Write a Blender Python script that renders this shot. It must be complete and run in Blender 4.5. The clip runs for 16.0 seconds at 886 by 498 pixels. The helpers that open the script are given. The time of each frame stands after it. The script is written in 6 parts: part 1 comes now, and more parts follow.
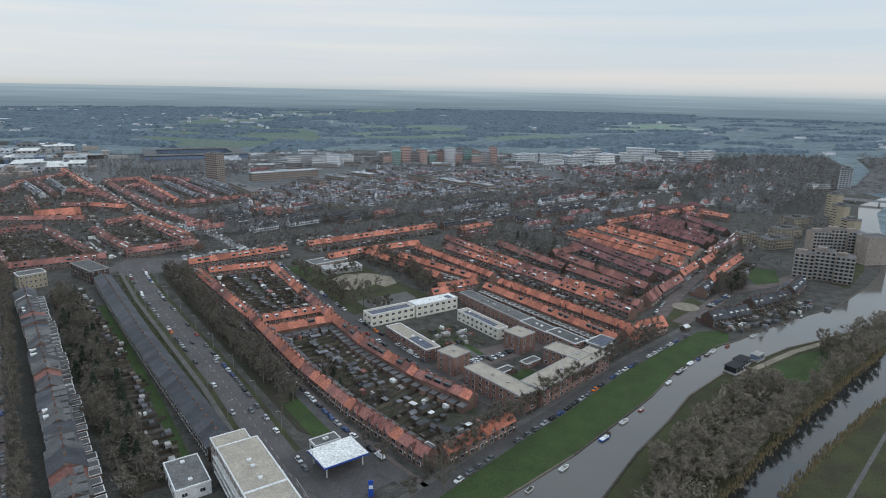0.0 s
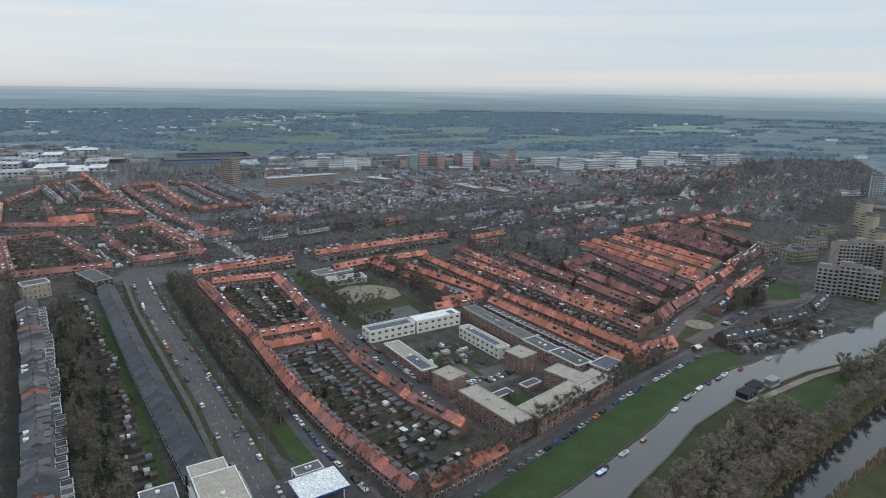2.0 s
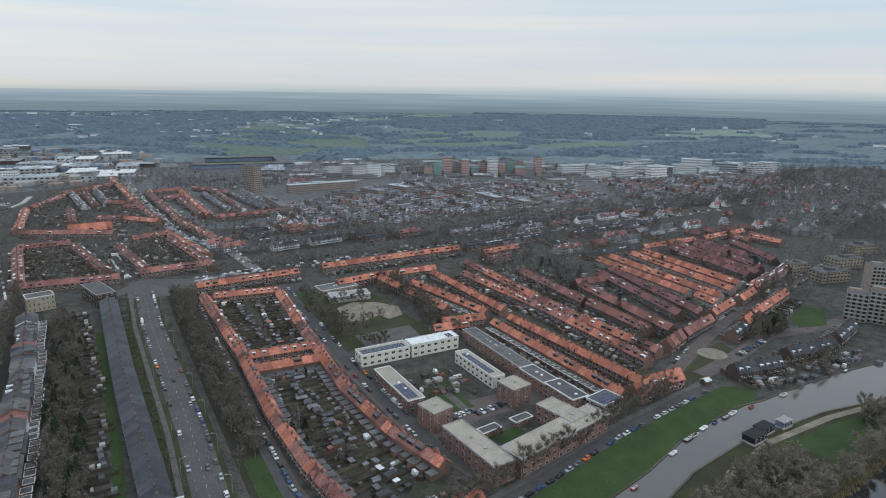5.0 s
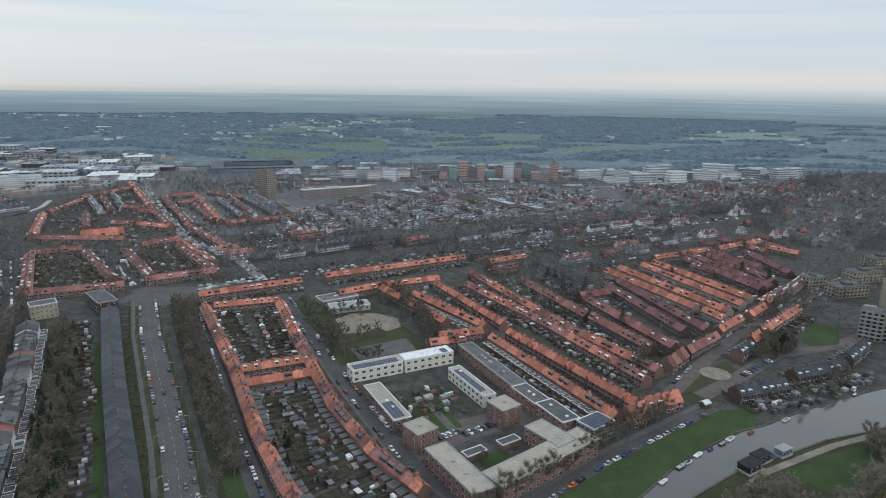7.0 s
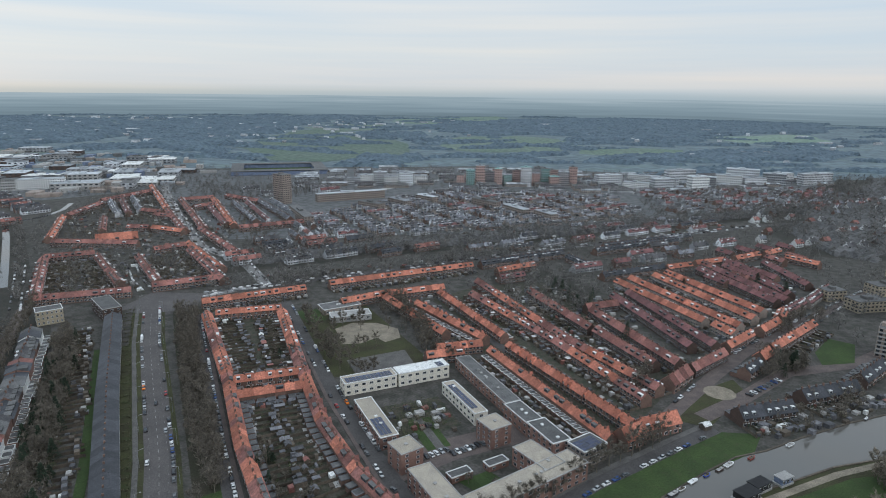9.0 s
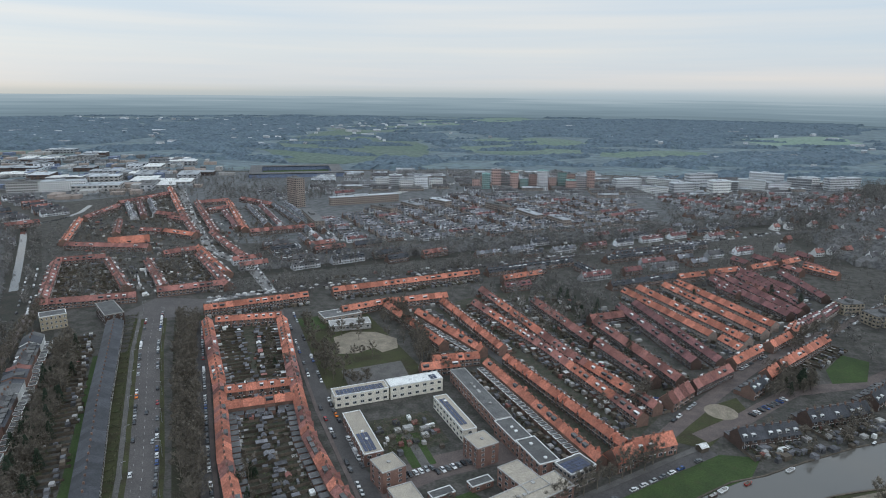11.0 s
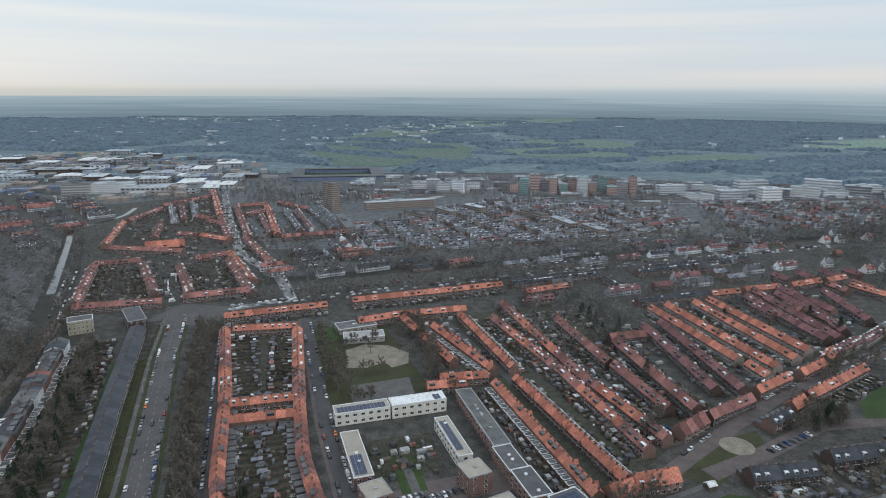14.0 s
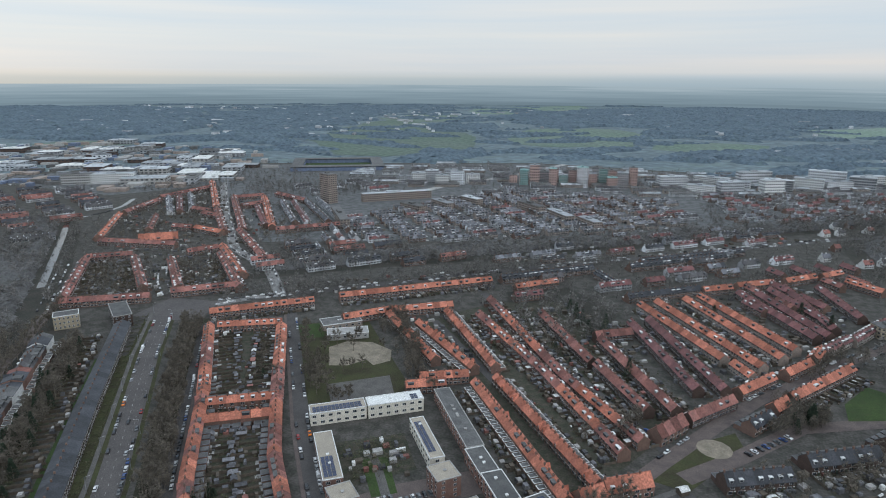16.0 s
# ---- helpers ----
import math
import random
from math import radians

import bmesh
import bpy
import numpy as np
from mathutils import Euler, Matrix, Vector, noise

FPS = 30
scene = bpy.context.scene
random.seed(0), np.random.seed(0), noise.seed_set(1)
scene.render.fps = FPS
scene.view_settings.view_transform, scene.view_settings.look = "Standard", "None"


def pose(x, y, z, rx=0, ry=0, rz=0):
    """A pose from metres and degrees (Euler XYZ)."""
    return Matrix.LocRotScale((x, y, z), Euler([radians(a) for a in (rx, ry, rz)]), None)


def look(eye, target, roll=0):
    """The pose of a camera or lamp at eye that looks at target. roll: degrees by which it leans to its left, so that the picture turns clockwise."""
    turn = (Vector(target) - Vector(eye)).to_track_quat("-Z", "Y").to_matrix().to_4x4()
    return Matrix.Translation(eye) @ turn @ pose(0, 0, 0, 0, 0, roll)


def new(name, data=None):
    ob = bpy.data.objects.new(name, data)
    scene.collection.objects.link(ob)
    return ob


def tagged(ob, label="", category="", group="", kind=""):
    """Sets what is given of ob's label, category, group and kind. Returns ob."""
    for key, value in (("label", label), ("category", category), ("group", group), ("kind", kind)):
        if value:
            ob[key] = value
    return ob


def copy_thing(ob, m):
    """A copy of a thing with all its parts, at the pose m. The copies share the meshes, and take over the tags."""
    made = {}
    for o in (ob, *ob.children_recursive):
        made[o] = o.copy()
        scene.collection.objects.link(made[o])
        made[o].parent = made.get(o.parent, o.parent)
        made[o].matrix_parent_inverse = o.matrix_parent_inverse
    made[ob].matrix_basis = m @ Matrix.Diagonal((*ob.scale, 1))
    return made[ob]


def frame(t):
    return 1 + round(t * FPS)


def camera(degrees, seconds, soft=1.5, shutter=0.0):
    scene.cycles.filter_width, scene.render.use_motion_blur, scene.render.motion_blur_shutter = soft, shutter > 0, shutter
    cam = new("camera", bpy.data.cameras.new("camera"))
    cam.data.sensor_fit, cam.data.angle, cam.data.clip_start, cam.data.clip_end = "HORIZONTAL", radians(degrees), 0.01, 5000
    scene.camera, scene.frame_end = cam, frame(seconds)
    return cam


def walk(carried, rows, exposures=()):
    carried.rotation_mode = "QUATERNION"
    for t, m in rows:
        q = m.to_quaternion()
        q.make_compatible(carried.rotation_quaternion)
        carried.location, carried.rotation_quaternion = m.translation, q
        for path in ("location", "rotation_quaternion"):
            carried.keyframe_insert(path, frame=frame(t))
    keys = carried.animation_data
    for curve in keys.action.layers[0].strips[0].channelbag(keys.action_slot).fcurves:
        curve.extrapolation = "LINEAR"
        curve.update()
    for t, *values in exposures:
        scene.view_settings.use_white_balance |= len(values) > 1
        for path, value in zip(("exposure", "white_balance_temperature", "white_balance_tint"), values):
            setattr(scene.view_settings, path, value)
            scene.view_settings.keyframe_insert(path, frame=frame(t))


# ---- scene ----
cam = camera(70.70, 16.0, soft=1.0)
PATH = [
    (0, (0.00, 0.00, 140.00), (-0.05, 96.93, 115.41), 1.08),
    (0.5, (3.38, 3.34, 141.41), (2.37, 100.25, 116.79), 1.00),
    (1, (6.71, 6.69, 142.84), (4.72, 103.60, 118.23), 0.95),
    (1.5, (10.09, 10.05, 144.26), (7.14, 106.94, 119.69), 0.91),
    (2, (13.62, 13.34, 145.66), (9.68, 110.20, 121.11), 0.88),
    (2.5, (17.20, 16.55, 147.02), (12.26, 113.37, 122.49), 0.87),
    (3, (20.76, 19.68, 148.38), (14.84, 116.44, 123.84), 0.91),
    (3.5, (24.38, 22.81, 149.75), (17.46, 119.51, 125.22), 0.86),
    (4, (27.85, 25.87, 151.17), (20.02, 122.51, 126.67), 0.85),
    (6.5, (47.49, 38.05, 159.41), (35.10, 134.23, 135.02), 0.82),
    (7, (51.57, 40.67, 160.79), (38.17, 136.73, 136.43), 0.81),
    (7.5, (55.59, 43.36, 162.13), (41.18, 139.27, 137.76), 0.82),
    (8, (59.66, 45.93, 163.42), (44.20, 141.68, 139.06), 0.78),
    (8.5, (63.74, 48.52, 164.72), (47.23, 144.10, 140.38), 0.74),
    (9, (67.79, 51.21, 166.02), (50.27, 146.61, 141.70), 0.71),
    (11.5, (87.51, 64.58, 172.23), (65.04, 158.94, 147.94), 0.61),
    (12, (91.35, 67.11, 173.55), (67.62, 161.18, 149.30), 0.59),
    (12.5, (95.12, 69.78, 174.93), (69.98, 163.47, 150.67), 0.57),
    (13, (98.84, 72.44, 176.43), (72.23, 165.73, 152.15), 0.51),
    (13.5, (102.51, 75.09, 178.07), (74.54, 167.96, 153.70), 0.48),
    (14, (106.08, 77.78, 179.82), (76.94, 170.25, 155.32), 0.40),
    (14.5, (109.94, 80.49, 181.34), (80.28, 172.79, 156.82), 0.38),
    (15, (113.96, 83.26, 182.66), (84.33, 175.55, 158.10), 0.35),
    (15.5, (117.82, 85.93, 183.92), (87.99, 177.98, 158.67), 0.40),
    (16, (121.41, 88.58, 185.18), (91.09, 180.14, 158.75), 0.35),
]
walk(cam, [(t, look(eye, target, roll)) for t, eye, target, roll in PATH], exposures=[(0, 0.0, 6280, 9), (16, 0.0, 6280, 9)])

# ---------------------------------------------------------------- world, sun
world = bpy.data.worlds.new("overcast_sky")
scene.world = world
world.use_nodes = True
wn, wl = world.node_tree.nodes, world.node_tree.links
wn.clear()
w_out = wn.new("ShaderNodeOutputWorld")
w_bg = wn.new("ShaderNodeBackground")
sky = wn.new("ShaderNodeTexSky")
sky.sky_type, sky.sun_disc = "NISHITA", False
sky.sun_elevation, sky.sun_rotation = radians(22), radians(-60)
w_co = wn.new("ShaderNodeTexCoord")
w_sep = wn.new("ShaderNodeSeparateXYZ")
wl.new(w_co.outputs["Generated"], w_sep.inputs[0])
w_ramp = wn.new("ShaderNodeValToRGB")
SKY_STOPS = ((0.0, (0.32, 0.40, 0.44)), (0.070, (0.370, 0.445, 0.485)), (0.096, (0.43, 0.50, 0.535)), (0.108, (0.51, 0.565, 0.595)), (0.125, (0.60, 0.635, 0.66)), (0.165, (0.66, 0.675, 0.69)),
             (0.24, (0.645, 0.69, 0.72)), (0.45, (0.64, 0.705, 0.76)), (1.0, (0.78, 0.89, 1.0)))
while len(w_ramp.color_ramp.elements) < len(SKY_STOPS):
    w_ramp.color_ramp.elements.new(0.5)
for el, (p, c) in zip(w_ramp.color_ramp.elements, SKY_STOPS):
    el.position, el.color = p, (*c, 1)
w_lift = wn.new("ShaderNodeMapRange")
w_lift.inputs["From Min"].default_value, w_lift.inputs["From Max"].default_value = -0.04, 0.36
wl.new(w_sep.outputs["Z"], w_lift.inputs[0])
wl.new(w_lift.outputs[0], w_ramp.inputs[0])
w_map = wn.new("ShaderNodeMapping")
w_map.inputs["Scale"].default_value = (0.9, 0.9, 26.0)
w_map.inputs["Rotation"].default_value = (0.012, 0.006, 0.3)
wl.new(w_co.outputs["Generated"], w_map.inputs[0])
w_noise = wn.new("ShaderNodeTexNoise")
w_noise.inputs["Scale"].default_value, w_noise.inputs["Detail"].default_value = 1.3, 5
wl.new(w_map.outputs[0], w_noise.inputs[0])
w_band = wn.new("ShaderNodeMapRange")
w_band.inputs["From Min"].default_value, w_band.inputs["From Max"].default_value = 0.38, 0.72
wl.new(w_noise.outputs[0], w_band.inputs[0])
w_mix = wn.new("ShaderNodeMix")
w_mix.data_type, w_mix.blend_type = "RGBA", "MULTIPLY"
w_tint = wn.new("ShaderNodeMix")
w_tint.data_type = "RGBA"
w_tint.inputs[6].default_value, w_tint.inputs[7].default_value = (0.92, 0.955, 0.985, 1), (1.13, 1.045, 0.97, 1)
wl.new(w_band.outputs[0], w_tint.inputs[0])
w_mix.inputs[0].default_value = 1.0
wl.new(w_ramp.outputs[0], w_mix.inputs[6])
wl.new(w_tint.outputs[2], w_mix.inputs[7])
w_sky = wn.new("ShaderNodeMix")
w_sky.data_type, w_sky.blend_type = "RGBA", "ADD"
w_sky.inputs[0].default_value = 0.006
wl.new(w_mix.outputs[2], w_sky.inputs[6])
wl.new(sky.outputs[0], w_sky.inputs[7])
wl.new(w_sky.outputs[2], w_bg.inputs[0])
w_bg.inputs[1].default_value = 1.0
wl.new(w_bg.outputs[0], w_out.inputs[0])

sun_data = bpy.data.lights.new("sun", "SUN")
sun_data.energy, sun_data.angle, sun_data.color = 0.5, radians(18), (1.0, 0.96, 0.92)
sun = new("sun", sun_data)
sun.rotation_euler = (radians(62), 0, radians(60))

# ---------------------------------------------------------------- materials
MATS = {}


def mat(name, a, b=None, size=4.0, fine=0.5, rough=0.85, bump=0.0, metal=0.0, vary=0.25, stain=None, courses=0.0, spec=0.3):
    """A surface in two colours that mix at a coarse and a fine size in metres. vary: how much one piece differs from the next.
    courses: the height in metres of tile or brick courses in the relief."""
    if name in MATS:
        return MATS[name]
    m = bpy.data.materials.new(name)
    m.use_nodes = True
    n, l = m.node_tree.nodes, m.node_tree.links
    p = n["Principled BSDF"]
    p.inputs["Roughness"].default_value, p.inputs["Metallic"].default_value = rough, metal
    p.inputs["Specular IOR Level"].default_value = spec
    geo = n.new("ShaderNodeNewGeometry")
    b = b or tuple(v * 0.7 for v in a)

    def noise_at(metres, detail):
        t = n.new("ShaderNodeTexNoise")
        t.inputs["Scale"].default_value, t.inputs["Detail"].default_value = 1.0 / metres, detail
        l.new(geo.outputs["Position"], t.inputs["Vector"])
        return t.outputs[0]

    def blend(kind, f, c1, c2):
        x = n.new("ShaderNodeMix")
        x.data_type, x.blend_type = "RGBA", kind
        for sock, v in ((x.inputs[0], f), (x.inputs[6], c1), (x.inputs[7], c2)):
            if isinstance(v, bpy.types.NodeSocket):
                l.new(v, sock)
            else:
                sock.default_value = v if isinstance(v, float) else (*v[:3], 1)
        return x.outputs[2]

    def spread(v, lo, hi, o0=0.0, o1=1.0):
        r = n.new("ShaderNodeMapRange")
        for k, val in (("From Min", lo), ("From Max", hi), ("To Min", o0), ("To Max", o1)):
            r.inputs[k].default_value = val
        l.new(v, r.inputs[0])
        return r.outputs[0]

    col = blend("MIX", spread(noise_at(size, 4), 0.35, 0.65), a, b)
    small = noise_at(fine, 3)
    shade = n.new("ShaderNodeCombineColor")
    grain = spread(small, 0.3, 0.7, 0.68, 1.32)
    for k in range(3):
        l.new(grain, shade.inputs[k])
    col = blend("MULTIPLY", 1.0, col, shade.outputs[0])
    if vary:
        info = n.new("ShaderNodeObjectInfo")
        add = n.new("ShaderNodeMath")
        add.operation = "ADD"
        l.new(info.outputs["Random"], add.inputs[0])
        l.new(geo.outputs["Random Per Island"], add.inputs[1])
        frac = n.new("ShaderNodeMath")
        frac.operation = "FRACT"
        l.new(add.outputs[0], frac.inputs[0])
        lum = spread(frac.outputs[0], 0.0, 1.0, 1.0 - vary, 1.0 + vary * 0.6)
        tone = n.new("ShaderNodeCombineColor")
        for k in range(3):
            l.new(lum, tone.inputs[k])
        col = blend("MULTIPLY", 1.0, col, tone.outputs[0])
    if stain:
        col = blend("MIX", spread(noise_at(size * 0.37, 6), 0.55, 0.75, 0.0, 0.8), col, stain)
    l.new(col, p.inputs["Base Color"])
    height = small
    if courses:
        sep = n.new("ShaderNodeSeparateXYZ")
        l.new(geo.outputs["Position"], sep.inputs[0])
        mul = n.new("ShaderNodeMath")
        mul.operation, mul.inputs[1].default_value = "MULTIPLY", 1.0 / courses
        l.new(sep.outputs[2], mul.inputs[0])
        fr = n.new("ShaderNodeMath")
        fr.operation = "FRACT"
        l.new(mul.outputs[0], fr.inputs[0])
        height = fr.outputs[0]
        bump = bump or 0.3
    if bump:
        bp = n.new("ShaderNodeBump")
        bp.inputs["Strength"].default_value, bp.inputs["Distance"].default_value = bump, 0.1
        l.new(height, bp.inputs["Height"])
        l.new(bp.outputs[0], p.inputs["Normal"])
    MATS[name] = m
    return m


ORANGE = mat("orange_clay_tiles", (0.57, 0.212, 0.138), (0.43, 0.162, 0.112), 6, 0.9, 0.8, courses=0.3, vary=0.42, stain=(0.27, 0.13, 0.10))
# Weathered red, muted further in its colour for haze over far rows.
REDTILE = mat("weathered_red_tiles", (0.345, 0.150, 0.124), (0.24, 0.114, 0.100), 6, 0.9, 0.8, courses=0.3, vary=0.5, stain=(0.17, 0.10, 0.085))
BROWNTILE = mat("brown_red_tiles", (0.245, 0.108, 0.104), (0.175, 0.088, 0.088), 6, 0.9, 0.75, courses=0.3, vary=0.35, stain=(0.10, 0.065, 0.06))
SLATE = mat("grey_slate", (0.068, 0.071, 0.082), (0.047, 0.050, 0.058), 5, 0.7, 0.6, courses=0.3, vary=0.35)
GREYTILE = mat("grey_concrete_tiles", (0.125, 0.12, 0.122), (0.08, 0.078, 0.083), 6, 0.8, 0.8, courses=0.3, vary=0.4)
BRICK = mat("brown_brick", (0.20, 0.128, 0.102), (0.15, 0.10, 0.082), 3, 0.25, 0.9, vary=0.25, courses=0.2, bump=0.12)
REDBRICK = mat("red_brick", (0.275, 0.165, 0.132), (0.215, 0.13, 0.108), 3, 0.25, 0.9, vary=0.2, courses=0.2, bump=0.12)
DARKBRICK = mat("dark_brick", (0.11, 0.075, 0.062), (0.085, 0.06, 0.052), 3, 0.25, 0.9, vary=0.25)
PALEBRICK = mat("pale_brick", (0.34, 0.285, 0.245), (0.28, 0.235, 0.205), 4, 0.3, 0.9, vary=0.15)
YELLOWBRICK = mat("yellow_brick", (0.42, 0.36, 0.265), (0.36, 0.31, 0.23), 4, 0.3, 0.9, vary=0.12)
CREAM = mat("cream_plaster", (0.70, 0.66, 0.57), (0.60, 0.565, 0.49), 5, 0.4, 0.85, vary=0.1)
WHITE = mat("white_paint", (0.78, 0.78, 0.77), (0.66, 0.66, 0.65), 3, 0.4, 0.6, vary=0.15)
CONCRETE = mat("concrete", (0.42, 0.41, 0.39), (0.34, 0.33, 0.32), 5, 0.5, 0.85, vary=0.15)
GLASS = mat("window_glass", (0.05, 0.06, 0.07), (0.035, 0.042, 0.05), 2, 0.8, 0.08, vary=0.4, spec=0.6)
BITUMEN = mat("grey_bitumen", (0.165, 0.163, 0.16), (0.115, 0.114, 0.114), 6, 0.6, 0.85, vary=0.25, stain=(0.10, 0.10, 0.10))
GRAVELROOF = mat("gravel_roof", (0.43, 0.38, 0.31), (0.36, 0.32, 0.27), 5, 0.4, 0.95, vary=0.08, stain=(0.30, 0.27, 0.23))
WHITEROOF = mat("white_roof_sheet", (0.80, 0.80, 0.78), (0.68, 0.68, 0.66), 7, 0.8, 0.6, vary=0.05, stain=(0.45, 0.44, 0.42))
SOLAR = mat("solar_panel_blue", (0.03, 0.045, 0.10), (0.022, 0.03, 0.07), 2, 0.4, 0.15, vary=0.25, spec=0.6)
ASPHALT = mat("asphalt", (0.098, 0.092, 0.090), (0.076, 0.071, 0.070), 9, 0.5, 0.9, vary=0.0, bump=0.1, stain=(0.11, 0.105, 0.10))
AVENUEROAD = mat("worn_brown_asphalt", (0.120, 0.109, 0.106), (0.096, 0.088, 0.086), 12, 0.6, 0.9, vary=0.0, bump=0.1, stain=(0.085, 0.079, 0.077))
PAVING = mat("concrete_paving", (0.140, 0.132, 0.125), (0.10, 0.095, 0.09), 6, 0.4, 0.9, vary=0.0, bump=0.1)
PALEPAVE = mat("pale_street_paving", (0.27, 0.262, 0.255), (0.20, 0.195, 0.19), 8, 0.8, 0.9, vary=0.0)
# Lighter, bluer than the near town ground: haze put into its colour.
FARGROUND = mat("haze_paled_ground", (0.165, 0.166, 0.170), (0.088, 0.092, 0.092), 9, 2.0, 0.95, vary=0.0, stain=(0.080, 0.092, 0.078))
CLINKER = mat("brick_paving", (0.15, 0.12, 0.11), (0.11, 0.09, 0.085), 6, 0.3, 0.9, vary=0.0, bump=0.1)
GRASS = mat("mown_grass", (0.050, 0.080, 0.025), (0.038, 0.060, 0.021), 11, 0.6, 0.95, bump=0.4, vary=0.0, stain=(0.056, 0.062, 0.029))
ROUGHGRASS = mat("winter_grass", (0.062, 0.066, 0.029), (0.046, 0.042, 0.024), 13, 0.7, 0.95, bump=0.5, vary=0.0, stain=(0.046, 0.064, 0.023))
LITTER = mat("leaf_litter", (0.050, 0.042, 0.030), (0.038, 0.042, 0.024), 12, 0.6, 0.95, bump=0.5, vary=0.0, stain=(0.036, 0.032, 0.026))
EARTH = mat("garden_earth", (0.080, 0.070, 0.056), (0.042, 0.048, 0.031), 4, 0.8, 0.95, bump=0.5, vary=0.0, stain=(0.10, 0.09, 0.08))
SAND = mat("pale_sand", (0.30, 0.255, 0.20), (0.20, 0.175, 0.135), 6, 0.5, 0.95, vary=0.0, stain=(0.20, 0.18, 0.14))
WATER = mat("still_water", (0.098, 0.092, 0.082), (0.088, 0.084, 0.076), 90, 400.0, 0.09, vary=0.0, spec=0.7)
DITCHWATER = mat("dark_still_water", (0.030, 0.031, 0.030), (0.024, 0.025, 0.024), 40, 400.0, 0.05, vary=0.0, spec=0.7)
BARK = mat("grey_bark", (0.20, 0.175, 0.14), (0.15, 0.13, 0.105), 2, 0.3, 0.95, vary=0.2)
TWIG = mat("bare_twigs", (0.185, 0.160, 0.130), (0.120, 0.106, 0.088), 3, 0.5, 0.95, vary=0.4)
WILLOWTWIG = mat("willow_twigs", (0.29, 0.250, 0.195), (0.20, 0.175, 0.142), 3, 0.5, 0.95, vary=0.4)
WOODS = mat("bare_woodland", (0.20, 0.186, 0.172), (0.15, 0.145, 0.138), 30, 3, 0.95, vary=0.45)
CONIFER = mat("conifer_needles", (0.030, 0.046, 0.026), (0.02, 0.034, 0.02), 2, 0.5, 0.9, vary=0.35)
SHRUB = mat("evergreen_shrub", (0.085, 0.105, 0.052), (0.115, 0.098, 0.068), 3, 0.5, 0.95, vary=0.4)
REED = mat("dry_reeds", (0.23, 0.18, 0.10), (0.17, 0.13, 0.075), 3, 0.4, 0.95, vary=0.3)
FENCE = mat("weathered_timber", (0.14, 0.115, 0.09), (0.10, 0.085, 0.07), 2, 0.3, 0.9, vary=0.5)
SHEDROOF = mat("shed_roofing", (0.17, 0.17, 0.18), (0.11, 0.11, 0.12), 3, 0.5, 0.85, vary=0.6)
RUBBER = mat("tyre_rubber", (0.02, 0.02, 0.02), rough=0.9, vary=0.0)
STEEL = mat("galvanised_steel", (0.42, 0.43, 0.44), (0.36, 0.37, 0.38), 2, 0.4, 0.45, metal=0.6, vary=0.0)
BLUE = mat("blue_paint", (0.03, 0.09, 0.42), (0.025, 0.07, 0.34), 2, 0.4, 0.4, vary=0.0)
STEELBLUE = mat("steel_blue_seats", (0.17, 0.21, 0.30), (0.13, 0.16, 0.23), 6, 1, 0.6, vary=0.1)
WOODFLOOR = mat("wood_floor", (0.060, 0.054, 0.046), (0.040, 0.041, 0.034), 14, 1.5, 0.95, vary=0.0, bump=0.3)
BLACKWOOD = mat("black_timber", (0.028, 0.028, 0.03), (0.02, 0.02, 0.022), 2, 0.3, 0.7, vary=0.2)
TOWERBRICK = mat("grey_brown_brick", (0.36, 0.30, 0.262), (0.30, 0.25, 0.22), 8, 0.5, 0.9, vary=0.1)
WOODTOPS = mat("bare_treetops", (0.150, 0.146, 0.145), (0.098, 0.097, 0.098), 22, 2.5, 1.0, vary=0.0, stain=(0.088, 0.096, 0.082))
# Far roofs, blue-green panels and salmon brick: lightened in colour for haze.
FARROOF = mat("haze_paled_grey_tiles", (0.235, 0.24, 0.262), (0.135, 0.138, 0.153), 14, 1.2, 0.85, vary=0.55)
TEAL = mat("blue_green_panels", (0.26, 0.42, 0.40), (0.21, 0.36, 0.35), 6, 1, 0.6, vary=0.15)
ROSE = mat("salmon_brick", (0.56, 0.40, 0.36), (0.45, 0.32, 0.29), 8, 0.5, 0.9, vary=0.15)
GREENDOOR = mat("painted_door", (0.05, 0.08, 0.06), rough=0.5, vary=0.6)
# Pasture and land colours are shifted to blue-grey to carry the haze.
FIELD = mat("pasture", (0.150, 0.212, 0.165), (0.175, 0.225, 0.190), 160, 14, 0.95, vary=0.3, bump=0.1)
LAND = mat("haze_tinted_land", (0.158, 0.203, 0.218), (0.118, 0.154, 0.175), 210, 26, 0.95, vary=0.0, stain=(0.165, 0.215, 0.188))
TOWN = mat("town_ground", (0.100, 0.092, 0.084), (0.050, 0.049, 0.042), 7, 1.3, 0.95, vary=0.0, bump=0.3, stain=(0.050, 0.056, 0.040))
# Bluish pale wall colour stands in for haze over the far town.
FARWALL = mat("haze_paled_facade", (0.66, 0.68, 0.71), (0.42, 0.42, 0.43), 40, 4, 0.9, vary=0.55)
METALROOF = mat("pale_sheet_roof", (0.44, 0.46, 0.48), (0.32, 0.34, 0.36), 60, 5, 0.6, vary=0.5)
# Glowing backdrop: haze painted as a height ramp in the emission colour.
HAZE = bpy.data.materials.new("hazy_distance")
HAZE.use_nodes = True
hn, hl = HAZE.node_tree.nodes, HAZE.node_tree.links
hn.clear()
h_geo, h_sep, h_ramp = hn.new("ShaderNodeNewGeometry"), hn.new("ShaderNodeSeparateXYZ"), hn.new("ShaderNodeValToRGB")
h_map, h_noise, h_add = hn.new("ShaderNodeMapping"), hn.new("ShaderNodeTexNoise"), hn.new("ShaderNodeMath")
